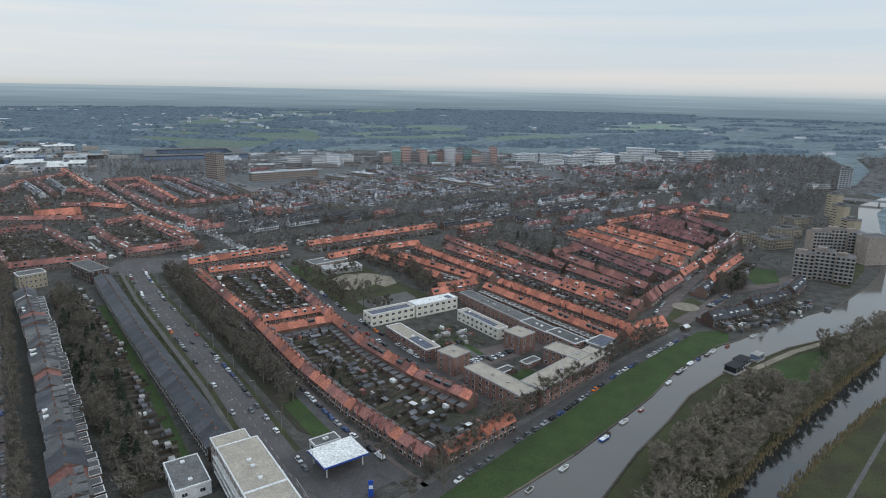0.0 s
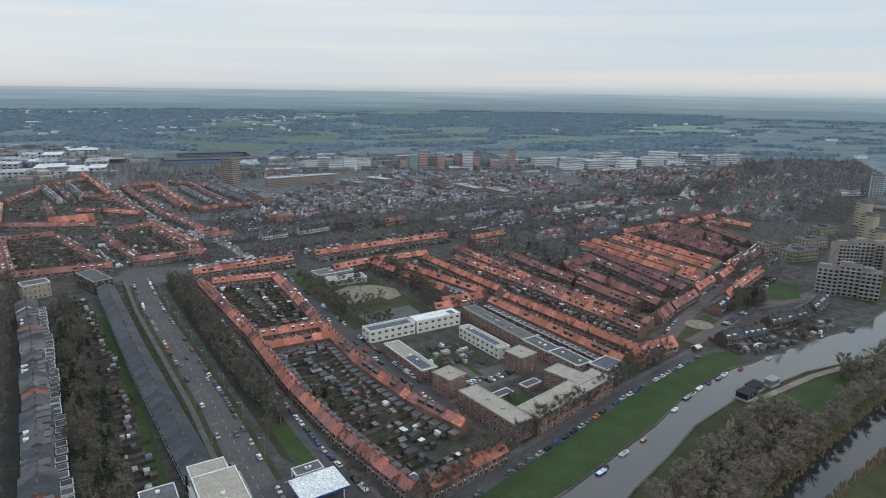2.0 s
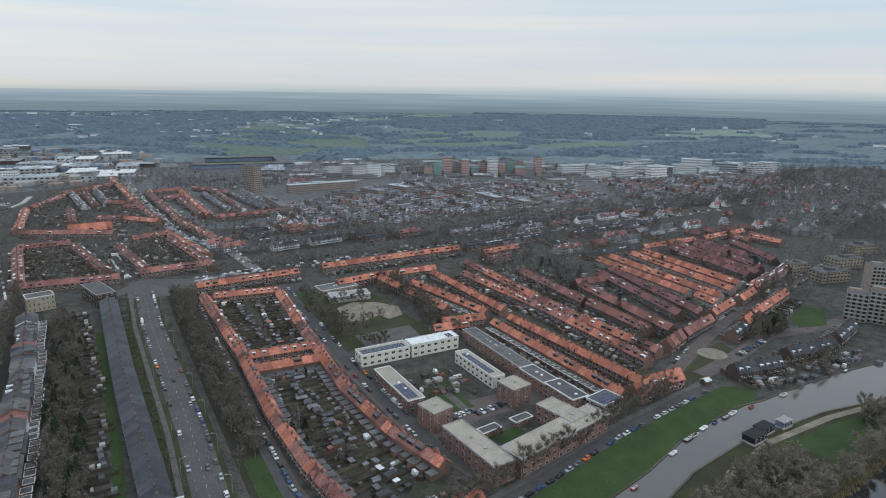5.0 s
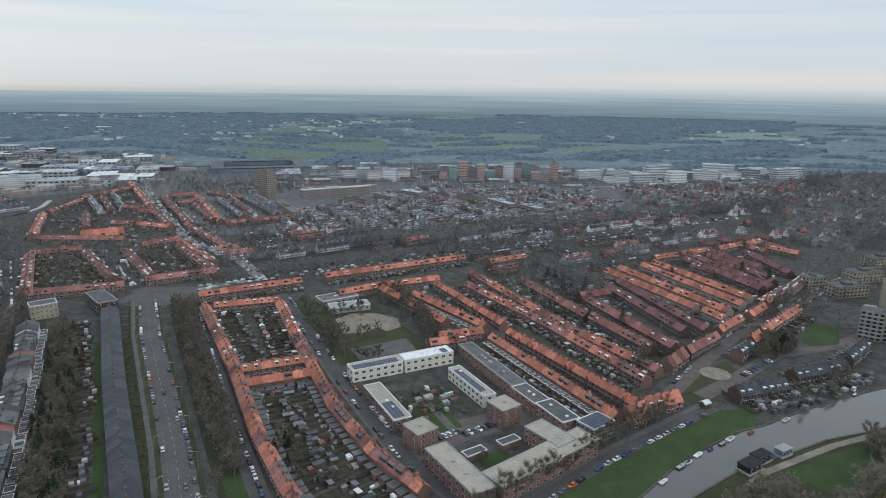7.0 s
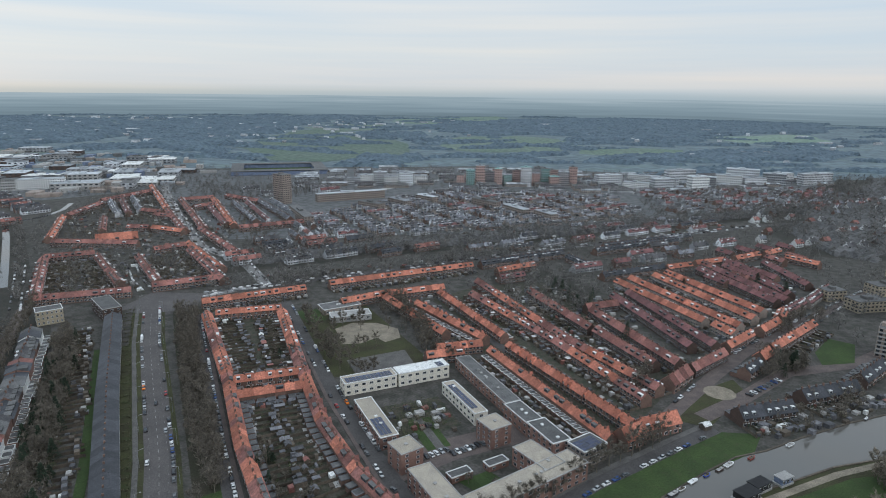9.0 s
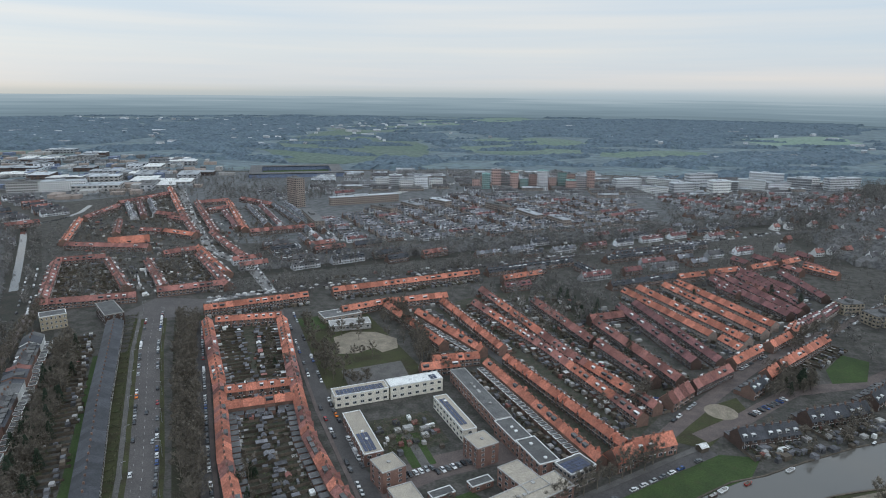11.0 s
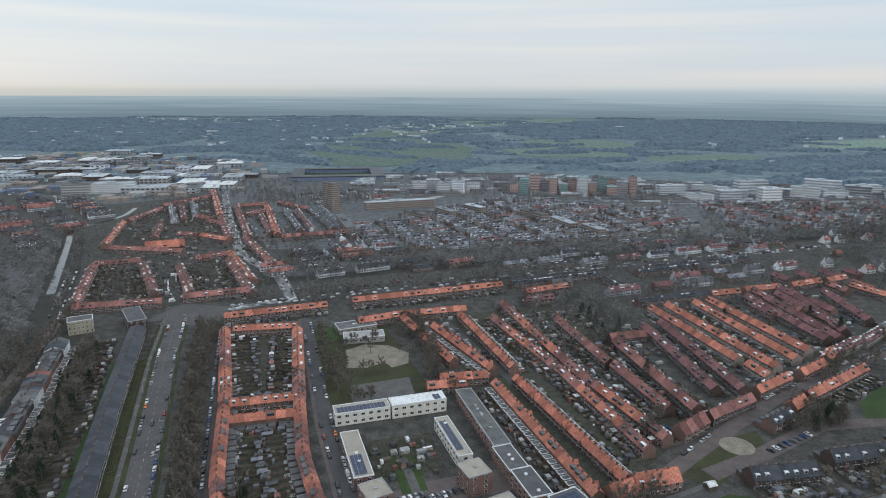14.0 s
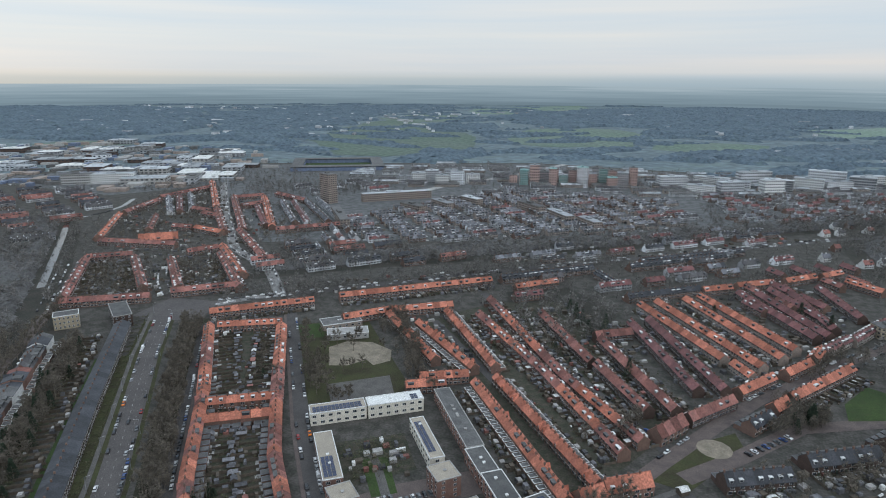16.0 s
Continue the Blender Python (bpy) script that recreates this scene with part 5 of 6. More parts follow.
# ---------------------------------------------------------------- trees and planting
def bare_tree(seed, h, spread, twigs=26, bark=TWIG):
    """A leafless tree: trunk with limbs in one mesh, fine twigs in another."""
    r = random.Random(seed)
    trunk, crown = Build(), Build()
    trunk.tube((0, 0, -0.2), (0.15, 0.1, h * 0.42), h * 0.022, h * 0.014, 6)
    trunk.tube((0.15, 0.1, h * 0.42), (r.uniform(-0.5, 0.5), r.uniform(-0.5, 0.5), h * 0.86), h * 0.014, h * 0.004, 5)

    def twig(p, reach):
        d = Vector((r.uniform(-1, 1), r.uniform(-1, 1), r.uniform(-0.25, 1.0))).normalized() * reach
        s = d.cross(Vector((r.uniform(-1, 1), r.uniform(-1, 1), r.uniform(-1, 1)))).normalized() * r.uniform(0.07, 0.14)
        crown.face(tuple(p - s), tuple(p + s), tuple(p + d))

    for i in range(9):
        z0 = h * (0.28 + 0.06 * i)
        a = i * 2.4 + r.uniform(-0.4, 0.4)
        out = spread * (1.0 - abs(i - 3) * 0.075) * r.uniform(0.8, 1.1)
        p0, p1 = Vector((0.1, 0.05, z0)), Vector((math.cos(a) * out * 0.62, math.sin(a) * out * 0.62, z0 + h * 0.2))
        trunk.tube(tuple(p0), tuple(p1), h * 0.008, h * 0.0045, 4)
        for j in range(4):
            b = a + r.uniform(-0.9, 0.9)
            start = p0.lerp(p1, r.uniform(0.5, 1.0))
            p2 = start + Vector((math.cos(b) * out * 0.42, math.sin(b) * out * 0.42, h * r.uniform(0.03, 0.16)))
            trunk.tube(tuple(start), tuple(p2), h * 0.0042, h * 0.0018, 3)
            for k in range(twigs):
                twig(start.lerp(p2, r.uniform(0.25, 1.05)) + Vector((r.uniform(-0.5, 0.5), r.uniform(-0.5, 0.5), r.uniform(-0.4, 0.5))), r.uniform(0.9, 2.3))
    return trunk.mesh("trunk", BARK), crown.mesh("crown", bark)


def conifer(seed, h, spread):
    r = random.Random(seed)
    trunk, crown = Build(), Build()
    trunk.tube((0, 0, -0.2), (0, 0, h * 0.9), h * 0.02, h * 0.004, 5)
    for i in range(420):
        f = r.random() ** 0.8
        z, out = h * (0.1 + 0.9 * f), spread * (1 - f) * r.uniform(0.35, 1.0) + 0.1
        a = r.uniform(0, 6.283)
        c = Vector((math.cos(a) * out, math.sin(a) * out, z))
        d = Vector((math.cos(a), math.sin(a), r.uniform(-0.5, 0.3))) * r.uniform(0.5, 1.1)
        s = Vector((-math.sin(a), math.cos(a), r.uniform(-0.4, 0.4))) * r.uniform(0.25, 0.5)
        crown.face(tuple(c - s), tuple(c + s), tuple(c + d))
    return trunk.mesh("trunk", BARK), crown.mesh("crown", CONIFER)


TREES = [bare_tree(k, h, s) for k, (h, s) in enumerate(((13, 5.0), (16, 6.0), (11, 4.4), (18, 6.4), (9, 4.0)))]
WILLOWS = [bare_tree(k + 40, h, s, 30, WILLOWTWIG) for k, (h, s) in enumerate(((13, 5.4), (16, 6.0), (11, 5.0)))]
FIRS = [conifer(k, h, s) for k, (h, s) in enumerate(((12, 3.4), (15, 3.8), (8, 3.0)))]


def plant(q, kinds, name, label, group, lo=0.8, hi=1.2):
    me = rng.choice(kinds)
    t = thing(name, label, "tree", group)
    t.matrix_basis = Matrix.Translation((q[0], q[1], 0)) @ Matrix.Rotation(rng.uniform(0, 6.28), 4, "Z") @ Matrix.Scale(rng.uniform(lo, hi), 4)
    part("trunk", me[0], None, t)
    part("crown", me[1], None, t)


BARE = "leafless grey-brown broadleaf tree in winter"
for q, d in along_line(offset_line(RIVER_ROAD, 5.5), 7.5, 60, 30):
    plant((q[0] + rng.uniform(-1, 1), q[1] + rng.uniform(-1, 1)), TREES[:3], "street_tree", "leafless street tree on the river road pavement", "river road trees", 0.75, 1.0)
for q in scatter([(-66, 256), (-98, 292), (-186, 416), (-214, 460), (-200, 464), (-174, 422), (-90, 302), (-62, 266)], 76, rng):
    plant(q, TREES[:4], "park_tree", "leafless tree in the wooded strip", "trees of the wooded strip", 0.55, 0.85)
GARDENS_WEST = [(-100, 200), (-134, 244), (-186, 316), (-240, 392), (-256, 390), (-206, 318), (-150, 240), (-106, 186)]
for q in scatter(GARDENS_WEST, 42, rng):
    plant(q, TREES, "garden_tree", "leafless tree in a long back garden", "back garden trees", 0.55, 0.95)
for q in scatter(GARDENS_WEST, 34, rng):
    plant(q, FIRS, "garden_conifer", "dark green conifer in a back garden", "garden conifers", 0.6, 1.0)
for q, d in along_line([(-58, 515), (-40, 490), (4, 414)], 5.5):
    plant((q[0] + rng.uniform(-6, 4), q[1] + rng.uniform(-4, 4)), TREES, "field_tree", "leafless tree beside the playing field", "playing field trees", 0.7, 1.05)
for q, d in along_line([(-120, 478), (-60, 388)], 9):
    plant((q[0] + rng.uniform(-2, 3), q[1]), TREES, "field_tree", "leafless tree beside the playing field", "playing field trees", 0.55, 0.9)
for q in ((-52, 391), (-46, 386), (-40, 383), (-36, 388), (-60, 396), (-70, 410)):
    plant(q, TREES[1:4], "field_tree", "tall leafless tree behind the school", "playing field trees", 0.8, 1.1)
ISLAND = [(58, 176), (88, 216), (116, 252), (150, 286), (176, 290), (165, 262), (124, 220), (100, 196), (78, 170)]
for q in scatter(ISLAND, 64, rng):
    plant(q, WILLOWS, "willow", "leafless willow on the river island", "island trees", 0.6, 1.0)
for q in scatter([(212, 330), (262, 366), (330, 405), (340, 395), (262, 345), (215, 312)], 26, rng):
    plant(q, WILLOWS, "willow", "leafless poplar on the river island", "island trees", 0.7, 1.1)
for q, d in along_line(offset_line(CANAL_L[1:5], 3.5), 5.5):
    plant((q[0] + rng.uniform(-2, 2), q[1] + rng.uniform(-2, 2)), WILLOWS, "willow", "leafless willow on the bank of the ditch", "island trees", 0.7, 1.1)
for q, d in along_line(offset_line(WEST_ROAD, -7.5), 10):
    plant((q[0] + rng.uniform(-1, 1), q[1] + rng.uniform(-1, 1)), TREES[:4], "street_tree", "leafless street tree on the residential road", "residential road trees", 0.7, 0.95)
for q in scatter([(-96, 462), (-70, 480), (-36, 452), (-40, 424), (-66, 412), (-84, 436)], 12, rng) + scatter([(-110, 470), (-96, 480), (-60, 400), (-70, 395)], 8, rng):
    plant(q, TREES, "field_tree", "leafless tree on the playing field", "playing field trees", 0.5, 0.8)
for q in ((-30, 226), (-22, 214), (2, 196), (-4, 203), (-70, 250), (-10, 190)):
    plant(q, TREES[:3], "street_tree", "leafless tree near the petrol station", "street trees", 0.5, 0.8)
for a, b, n in (((-62, 286), (-28, 262), 12), ((-95, 395), (-130, 440), 9), ((30, 262), (50, 300), 3), ((60, 470), (110, 400), 8), ((40, 500), (90, 480), 7)):
    for k in range(n):
        q = mid(a, b, rng.random())
        plant((q[0] + rng.uniform(-8, 8), q[1] + rng.uniform(-8, 8)), rng.choice((TREES, TREES, FIRS)), "garden_tree", "small tree in a back garden", "block garden trees", 0.4, 0.65)
for q in ((82, 552), (88, 540), (76, 560), (70, 572), (100, 545), (245, 620), (262, 600), (250, 640), (180, 600), (120, 470)):
    plant(q, FIRS, "tall_conifer", "tall dark conifer between the terraces", "tall conifers", 0.9, 1.3)


def clear_of_canal(q):
    return all(abs((q[0] - a[0]) * (b[1] - a[1]) - (q[1] - a[1]) * (b[0] - a[0])) > 6 * dist(a, b) or min(dist(q, a), dist(q, b)) > dist(a, b) for a, b in zip(CANAL_W, CANAL_W[1:]))


def woodland(name, label, polys, clump=22, lo=9, hi=15, size=2.0, material=WOODS, thin=False, flat=0.8):
    """Bare trees in mass: each a stem and a ragged crown of small pieces."""
    b = Build()
    for poly, count in polys:
        for q in scatter(poly, count, rng):
            if not clear_of_canal(q):
                continue
            h = rng.uniform(lo, hi)
            b.frame_at(q)
            b.face((-0.2, 0, 0), (0.2, 0, 0), (0, 0, h * 0.8))
            b.face((0, -0.2, 0), (0, 0.2, 0), (0, 0, h * 0.8))
            w = h * rng.uniform(0.28, 0.42)
            for k in range(clump):
                a, f = rng.uniform(0, 6.283), rng.random()
                o = w * math.sqrt(rng.random()) * math.sin(math.pi * min(1, 0.15 + 0.85 * f))
                c = Vector((math.cos(a) * o, math.sin(a) * o, h * (0.25 + 0.75 * f)))
                if thin:
                    e, g = (Vector((rng.uniform(-1, 1), rng.uniform(-1, 1), rng.uniform(-0.4, 1))) * size for _ in range(2))
                    g = g * 0.15
                    p = [tuple(c - g), tuple(c + g), tuple(c + e)]
                else:
                    p = [tuple(c + Vector((rng.uniform(-1, 1), rng.uniform(-1, 1), rng.uniform(-flat, flat))) * size) for _ in range(3)]
                b.face(*p)
    return tagged(new(name, b.mesh(name, material)), label, "trees", kind="stuff")


woodland("ring_road_trees", "belt of leafless trees along the ring road", [
    ([(-235, 560), (-130, 640), (40, 752), (180, 850), (320, 950), (440, 1040), (420, 1080), (300, 1000), (30, 830), (-140, 715), (-250, 620)], 620),
    ([(-215, 500), (-100, 585), (20, 672), (120, 745), (115, 760), (0, 690), (-120, 605), (-225, 520)], 150),
    ([(-130, 525), (-150, 510), (-185, 560), (-160, 575)], 30)], lo=9, hi=14, size=2.3, clump=60, thin=True)
woodland("riverside_wood", "leafless wood on the eastern side of the town", [
    ([(330, 760), (460, 760), (600, 960), (760, 1180), (900, 1500), (640, 1480), (470, 1150), (340, 960)], 900),
    ([(520, 640), (700, 700), (1300, 1100), (1500, 1500), (980, 1500), (760, 1080)], 800),
    ([(280, 500), (300, 560), (420, 640), (380, 700), (340, 640), (260, 560)], 40),
    ([(40, 470), (90, 520), (110, 590), (60, 640), (10, 610)], 70),
    ([(420, 440), (700, 600), (800, 500), (460, 380)], 160)], lo=10, hi=16, size=2.6, clump=60, thin=True)
woodland("western_wood", "leafless park woodland in the west", [
    ([(-330, 430), (-420, 540), (-520, 640), (-610, 720), (-680, 700), (-560, 560), (-420, 420), (-300, 380)], 330),
    ([(-200, 180), (-250, 260), (-330, 400), (-300, 400), (-230, 290), (-160, 190), (-140, 160)], 90),
    ([(-900, 500), (-640, 520), (-480, 430), (-380, 300), (-700, 200)], 300)], lo=9, hi=14, size=2.3, clump=60, thin=True)
woodland("town_trees", "scattered leafless trees among the far streets", [
    ([(-560, 560), (-300, 520), (-230, 620), (-470, 900), (-640, 950)], 520), (GREY_QUARTER, 420), ([(-20, 560), (100, 600), (330, 790), (320, 900), (60, 740), (-60, 660)], 330), ([(-330, 450), (-220, 540), (-300, 640), (-430, 600)], 130), ([(-700, 250), (-420, 250), (-420, 400), (-640, 540), (-900, 640)], 300), ([(290, 560), (460, 700), (460, 800), (330, 760)], 90),
    ([(-1100, 820), (-560, 900), (-520, 1250), (-1200, 1500)], 700), ([(-330, 1040), (120, 1120), (560, 1250), (620, 1450), (-300, 1450)], 900),
    ([(-480, 900), (-330, 980), (-330, 1120), (-560, 1060)], 330), ([(190, 960), (330, 1010), (620, 1180), (600, 1300), (200, 1200)], 700), ([(-700, 900), (-470, 960), (-330, 1010), (-300, 1180), (-700, 1200)], 600), ([(-250, 620), (-190, 660), (-230, 820), (-300, 740)], 90), ([(110, 560), (250, 690), (330, 720), (320, 800), (120, 690)], 130)], lo=5, hi=10, size=2.0, clump=34, thin=True)
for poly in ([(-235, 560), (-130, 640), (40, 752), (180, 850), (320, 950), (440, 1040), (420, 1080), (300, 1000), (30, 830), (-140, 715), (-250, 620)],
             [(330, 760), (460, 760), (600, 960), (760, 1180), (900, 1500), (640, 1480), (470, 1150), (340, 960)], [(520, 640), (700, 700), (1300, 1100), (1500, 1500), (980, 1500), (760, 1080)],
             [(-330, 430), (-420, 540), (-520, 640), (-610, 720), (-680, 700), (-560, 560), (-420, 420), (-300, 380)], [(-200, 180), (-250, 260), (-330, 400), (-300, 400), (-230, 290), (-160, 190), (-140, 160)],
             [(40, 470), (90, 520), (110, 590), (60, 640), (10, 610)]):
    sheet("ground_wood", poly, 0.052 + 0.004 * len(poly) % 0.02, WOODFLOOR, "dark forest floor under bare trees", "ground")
def treetops(name, label, polys, material, lo, hi):
    """Closed treetops: a ragged sheet of crowns that comes down to the ground at the edges. polys: outline and spacing in metres."""
    b = Build()
    for poly, gap in polys:
        xs, ys = [q[0] for q in poly], [q[1] for q in poly]
        nx, ny = int((max(xs) - min(xs)) / gap) + 2, int((max(ys) - min(ys)) / gap) + 2
        grid = {}
        for i in range(nx):
            for j in range(ny):
                q = (min(xs) + (i + rng.uniform(-0.4, 0.4)) * gap, min(ys) + (j + rng.uniform(-0.4, 0.4)) * gap)
                if inside(q, poly) and clear_of_canal(q):
                    grid[i, j] = q
        b.frame_at((0, 0))
        index = {}
        for (i, j), q in grid.items():
            rim = any((i + di, j + dj) not in grid for di in (-1, 0, 1) for dj in (-1, 0, 1))
            index[i, j] = b.p(q[0], q[1], 0.2 if rim else rng.uniform(lo, hi) * rng.uniform(0.55, 1.0))
        for (i, j), k in index.items():
            ring4 = [index.get(c) for c in ((i + 1, j), (i + 1, j + 1), (i, j + 1))]
            if None not in ring4:
                b.f += [[k, ring4[0], ring4[1]], [k, ring4[1], ring4[2]]]
                b.m += [0, 0]
    return tagged(new(name, b.mesh(name, material)), label, "trees", kind="stuff")


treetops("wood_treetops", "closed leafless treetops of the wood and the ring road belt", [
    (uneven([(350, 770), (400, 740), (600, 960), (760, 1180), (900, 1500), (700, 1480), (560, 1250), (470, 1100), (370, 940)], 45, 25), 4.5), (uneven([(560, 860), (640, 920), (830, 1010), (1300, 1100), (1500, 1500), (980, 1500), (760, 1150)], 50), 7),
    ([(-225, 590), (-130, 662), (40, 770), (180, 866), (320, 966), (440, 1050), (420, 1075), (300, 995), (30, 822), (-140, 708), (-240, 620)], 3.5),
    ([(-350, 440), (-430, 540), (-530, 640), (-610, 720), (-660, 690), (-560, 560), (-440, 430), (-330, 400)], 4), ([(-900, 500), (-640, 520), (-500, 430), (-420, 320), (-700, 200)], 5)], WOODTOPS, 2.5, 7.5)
# Far woods: distance haze painted into the base colour as a blue-grey tint.
FARWOODS = mat("haze_tinted_woodland", (0.125, 0.168, 0.202), (0.098, 0.132, 0.164), 90, 9, 1.0, vary=0.0, stain=(0.122, 0.165, 0.170))
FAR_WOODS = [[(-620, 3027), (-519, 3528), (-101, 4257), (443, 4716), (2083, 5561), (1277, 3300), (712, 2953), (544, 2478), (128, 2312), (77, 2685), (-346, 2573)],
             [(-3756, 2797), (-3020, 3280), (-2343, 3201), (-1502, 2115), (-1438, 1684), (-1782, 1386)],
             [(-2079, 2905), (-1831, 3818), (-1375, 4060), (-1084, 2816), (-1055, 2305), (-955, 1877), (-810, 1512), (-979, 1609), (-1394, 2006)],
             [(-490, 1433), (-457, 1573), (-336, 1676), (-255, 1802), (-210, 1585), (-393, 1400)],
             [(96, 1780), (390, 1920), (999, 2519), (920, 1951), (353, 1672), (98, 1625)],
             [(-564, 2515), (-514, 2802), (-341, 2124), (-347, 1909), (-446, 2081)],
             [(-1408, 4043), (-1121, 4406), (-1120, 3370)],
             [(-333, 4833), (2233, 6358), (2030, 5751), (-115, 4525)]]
treetops("far_woods", "leafless woods beyond the town, tinted blue-grey for haze", [(uneven(poly, 150), 12) for poly in FAR_WOODS], FARWOODS, 6, 14)
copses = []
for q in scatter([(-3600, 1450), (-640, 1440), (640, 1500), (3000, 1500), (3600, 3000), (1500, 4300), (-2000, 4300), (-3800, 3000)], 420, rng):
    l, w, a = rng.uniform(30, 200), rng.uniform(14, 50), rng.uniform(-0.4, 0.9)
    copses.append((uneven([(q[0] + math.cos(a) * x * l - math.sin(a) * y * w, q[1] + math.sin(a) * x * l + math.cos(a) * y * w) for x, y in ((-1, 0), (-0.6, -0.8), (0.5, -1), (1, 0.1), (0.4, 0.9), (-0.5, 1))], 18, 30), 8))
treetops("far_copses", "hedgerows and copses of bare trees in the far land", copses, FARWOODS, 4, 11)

woodland("undergrowth", "thin leafless saplings and undergrowth", [
    ([(-70, 262), (-98, 294), (-186, 418), (-214, 460), (-200, 464), (-174, 422), (-90, 302), (-66, 272)], 250),
    (GARDENS_WEST, 270), ([(-200, 180), (-250, 260), (-330, 400), (-300, 400), (-230, 290), (-160, 190), (-140, 160)], 220), ([(-120, 120), (-150, 178), (-200, 250), (-215, 250), (-160, 170), (-135, 120)], 70), ([(100, 205), (130, 240), (170, 280), (160, 262), (125, 224)], 40), ([(212, 330), (262, 366), (330, 405), (340, 395), (262, 345), (215, 312)], 60),
    ([(-60, 520), (-30, 480), (10, 415), (0, 408), (-44, 470), (-74, 508)], 50), ([(160, 380), (200, 400), (244, 425), (262, 410), (200, 368)], 40)], clump=90, lo=6, hi=11, size=1.5, material=TWIG, thin=True)

woodland("willow_saplings", "pale leafless willow scrub on the island", [(ISLAND, 170)], clump=90, lo=5, hi=11, size=1.6, material=WILLOWTWIG, thin=True)
woodland("quarter_garden_trees", "leafless trees in the gardens of the old quarter", [([(-350, 480), (-290, 495), (-370, 570), (-405, 550)], 60), ([(-290, 530), (-240, 545), (-300, 600), (-330, 590)], 50), ([(-470, 640), (-380, 640), (-440, 700), (-540, 730)], 60), ([(-560, 760), (-480, 740), (-400, 720), (-460, 800), (-560, 930)], 90), ([(-430, 870), (-330, 730), (-250, 640), (-260, 780), (-380, 900)], 120)], clump=70, lo=5, hi=10, size=1.6, material=TWIG, thin=True)
woodland("old_garden_trees", "broad olive-brown leafless trees in the long gardens", [
    ([(-112, 206), (-134, 240), (-190, 316), (-246, 392), (-256, 400), (-262, 392), (-202, 318), (-146, 240), (-120, 200)], 34), ([(205, 425), (233, 455), (213, 468), (200, 470), (206, 448), (196, 430)], 26), ([(100, 380), (130, 400), (128, 420), (96, 396)], 8), ([(225, 500), (260, 520), (280, 560), (240, 540)], 14)], clump=420, lo=8, hi=13, size=1.3, material=TWIG, thin=True)
for q in scatter([(205, 428), (228, 452), (214, 464), (204, 446)], 9, rng) + scatter([(-130, 222), (-150, 250), (-200, 320), (-190, 326), (-140, 252)], 10, rng):
    plant(q, FIRS, "garden_conifer", "dark green conifer in a back garden", "garden conifers", 0.6, 1.0)

# gardens: fences, sheds, paving and shrubs
shed_kinds = []
for w, d, h, flat in ((3.0, 2.4, 2.2, False), (2.4, 2.0, 2.1, True), (5.5, 3.0, 2.5, True), (3.6, 3.0, 2.4, False), (2.2, 3.4, 2.2, True)):
    wb, rb = Build(), Build()
    if flat:
        wb.box(-w / 2, w / 2, -d / 2, d / 2, 0, h)
        rb.box(-w / 2 - 0.15, w / 2 + 0.15, -d / 2 - 0.15, d / 2 + 0.15, h, h + 0.16)
    else:
        wb.solid([(-w / 2, -d / 2, 0), (-w / 2, d / 2, 0), (-w / 2, d / 2, h - 0.4), (-w / 2, 0, h + 0.5), (-w / 2, -d / 2, h - 0.4)],
                 [(w / 2, -d / 2, 0), (w / 2, d / 2, 0), (w / 2, d / 2, h - 0.4), (w / 2, 0, h + 0.5), (w / 2, -d / 2, h - 0.4)])
        roof_slabs(rb, w + 0.3, d, h - 0.4, h + 0.5, 0.15, -w / 2 - 0.15)
    shed_kinds.append((wb.mesh("shed_wall", FENCE), rb.mesh("roof", SHEDROOF), rb.mesh("roof", WHITEROOF), rb.mesh("roof", REDTILE)))


def shed(q, u, group="garden sheds"):
    k = rng.choice(shed_kinds)
    s = at(tagged(new("garden_shed", k[0]), "small timber garden shed with felt roof", "shed", group), q, u)
    part("roof", rng.choice((k[1],) * 9 + (k[2], k[3])), None, s)


fences, paving, shrubs, sheds_far, sheds_late = Build(), Build(), Build(), Build(), Build()


def shrub_at(q, r, h, n=10):
    shrubs.frame_at(q)
    for k in range(n):
        c = Vector((rng.gauss(0, r * 0.45), rng.gauss(0, r * 0.45), rng.uniform(0.2, h)))
        shrubs.face(*[tuple(c + Vector((rng.uniform(-1, 1), rng.uniform(-1, 1), rng.uniform(-0.7, 0.7))) * 0.55) for _ in range(3)])


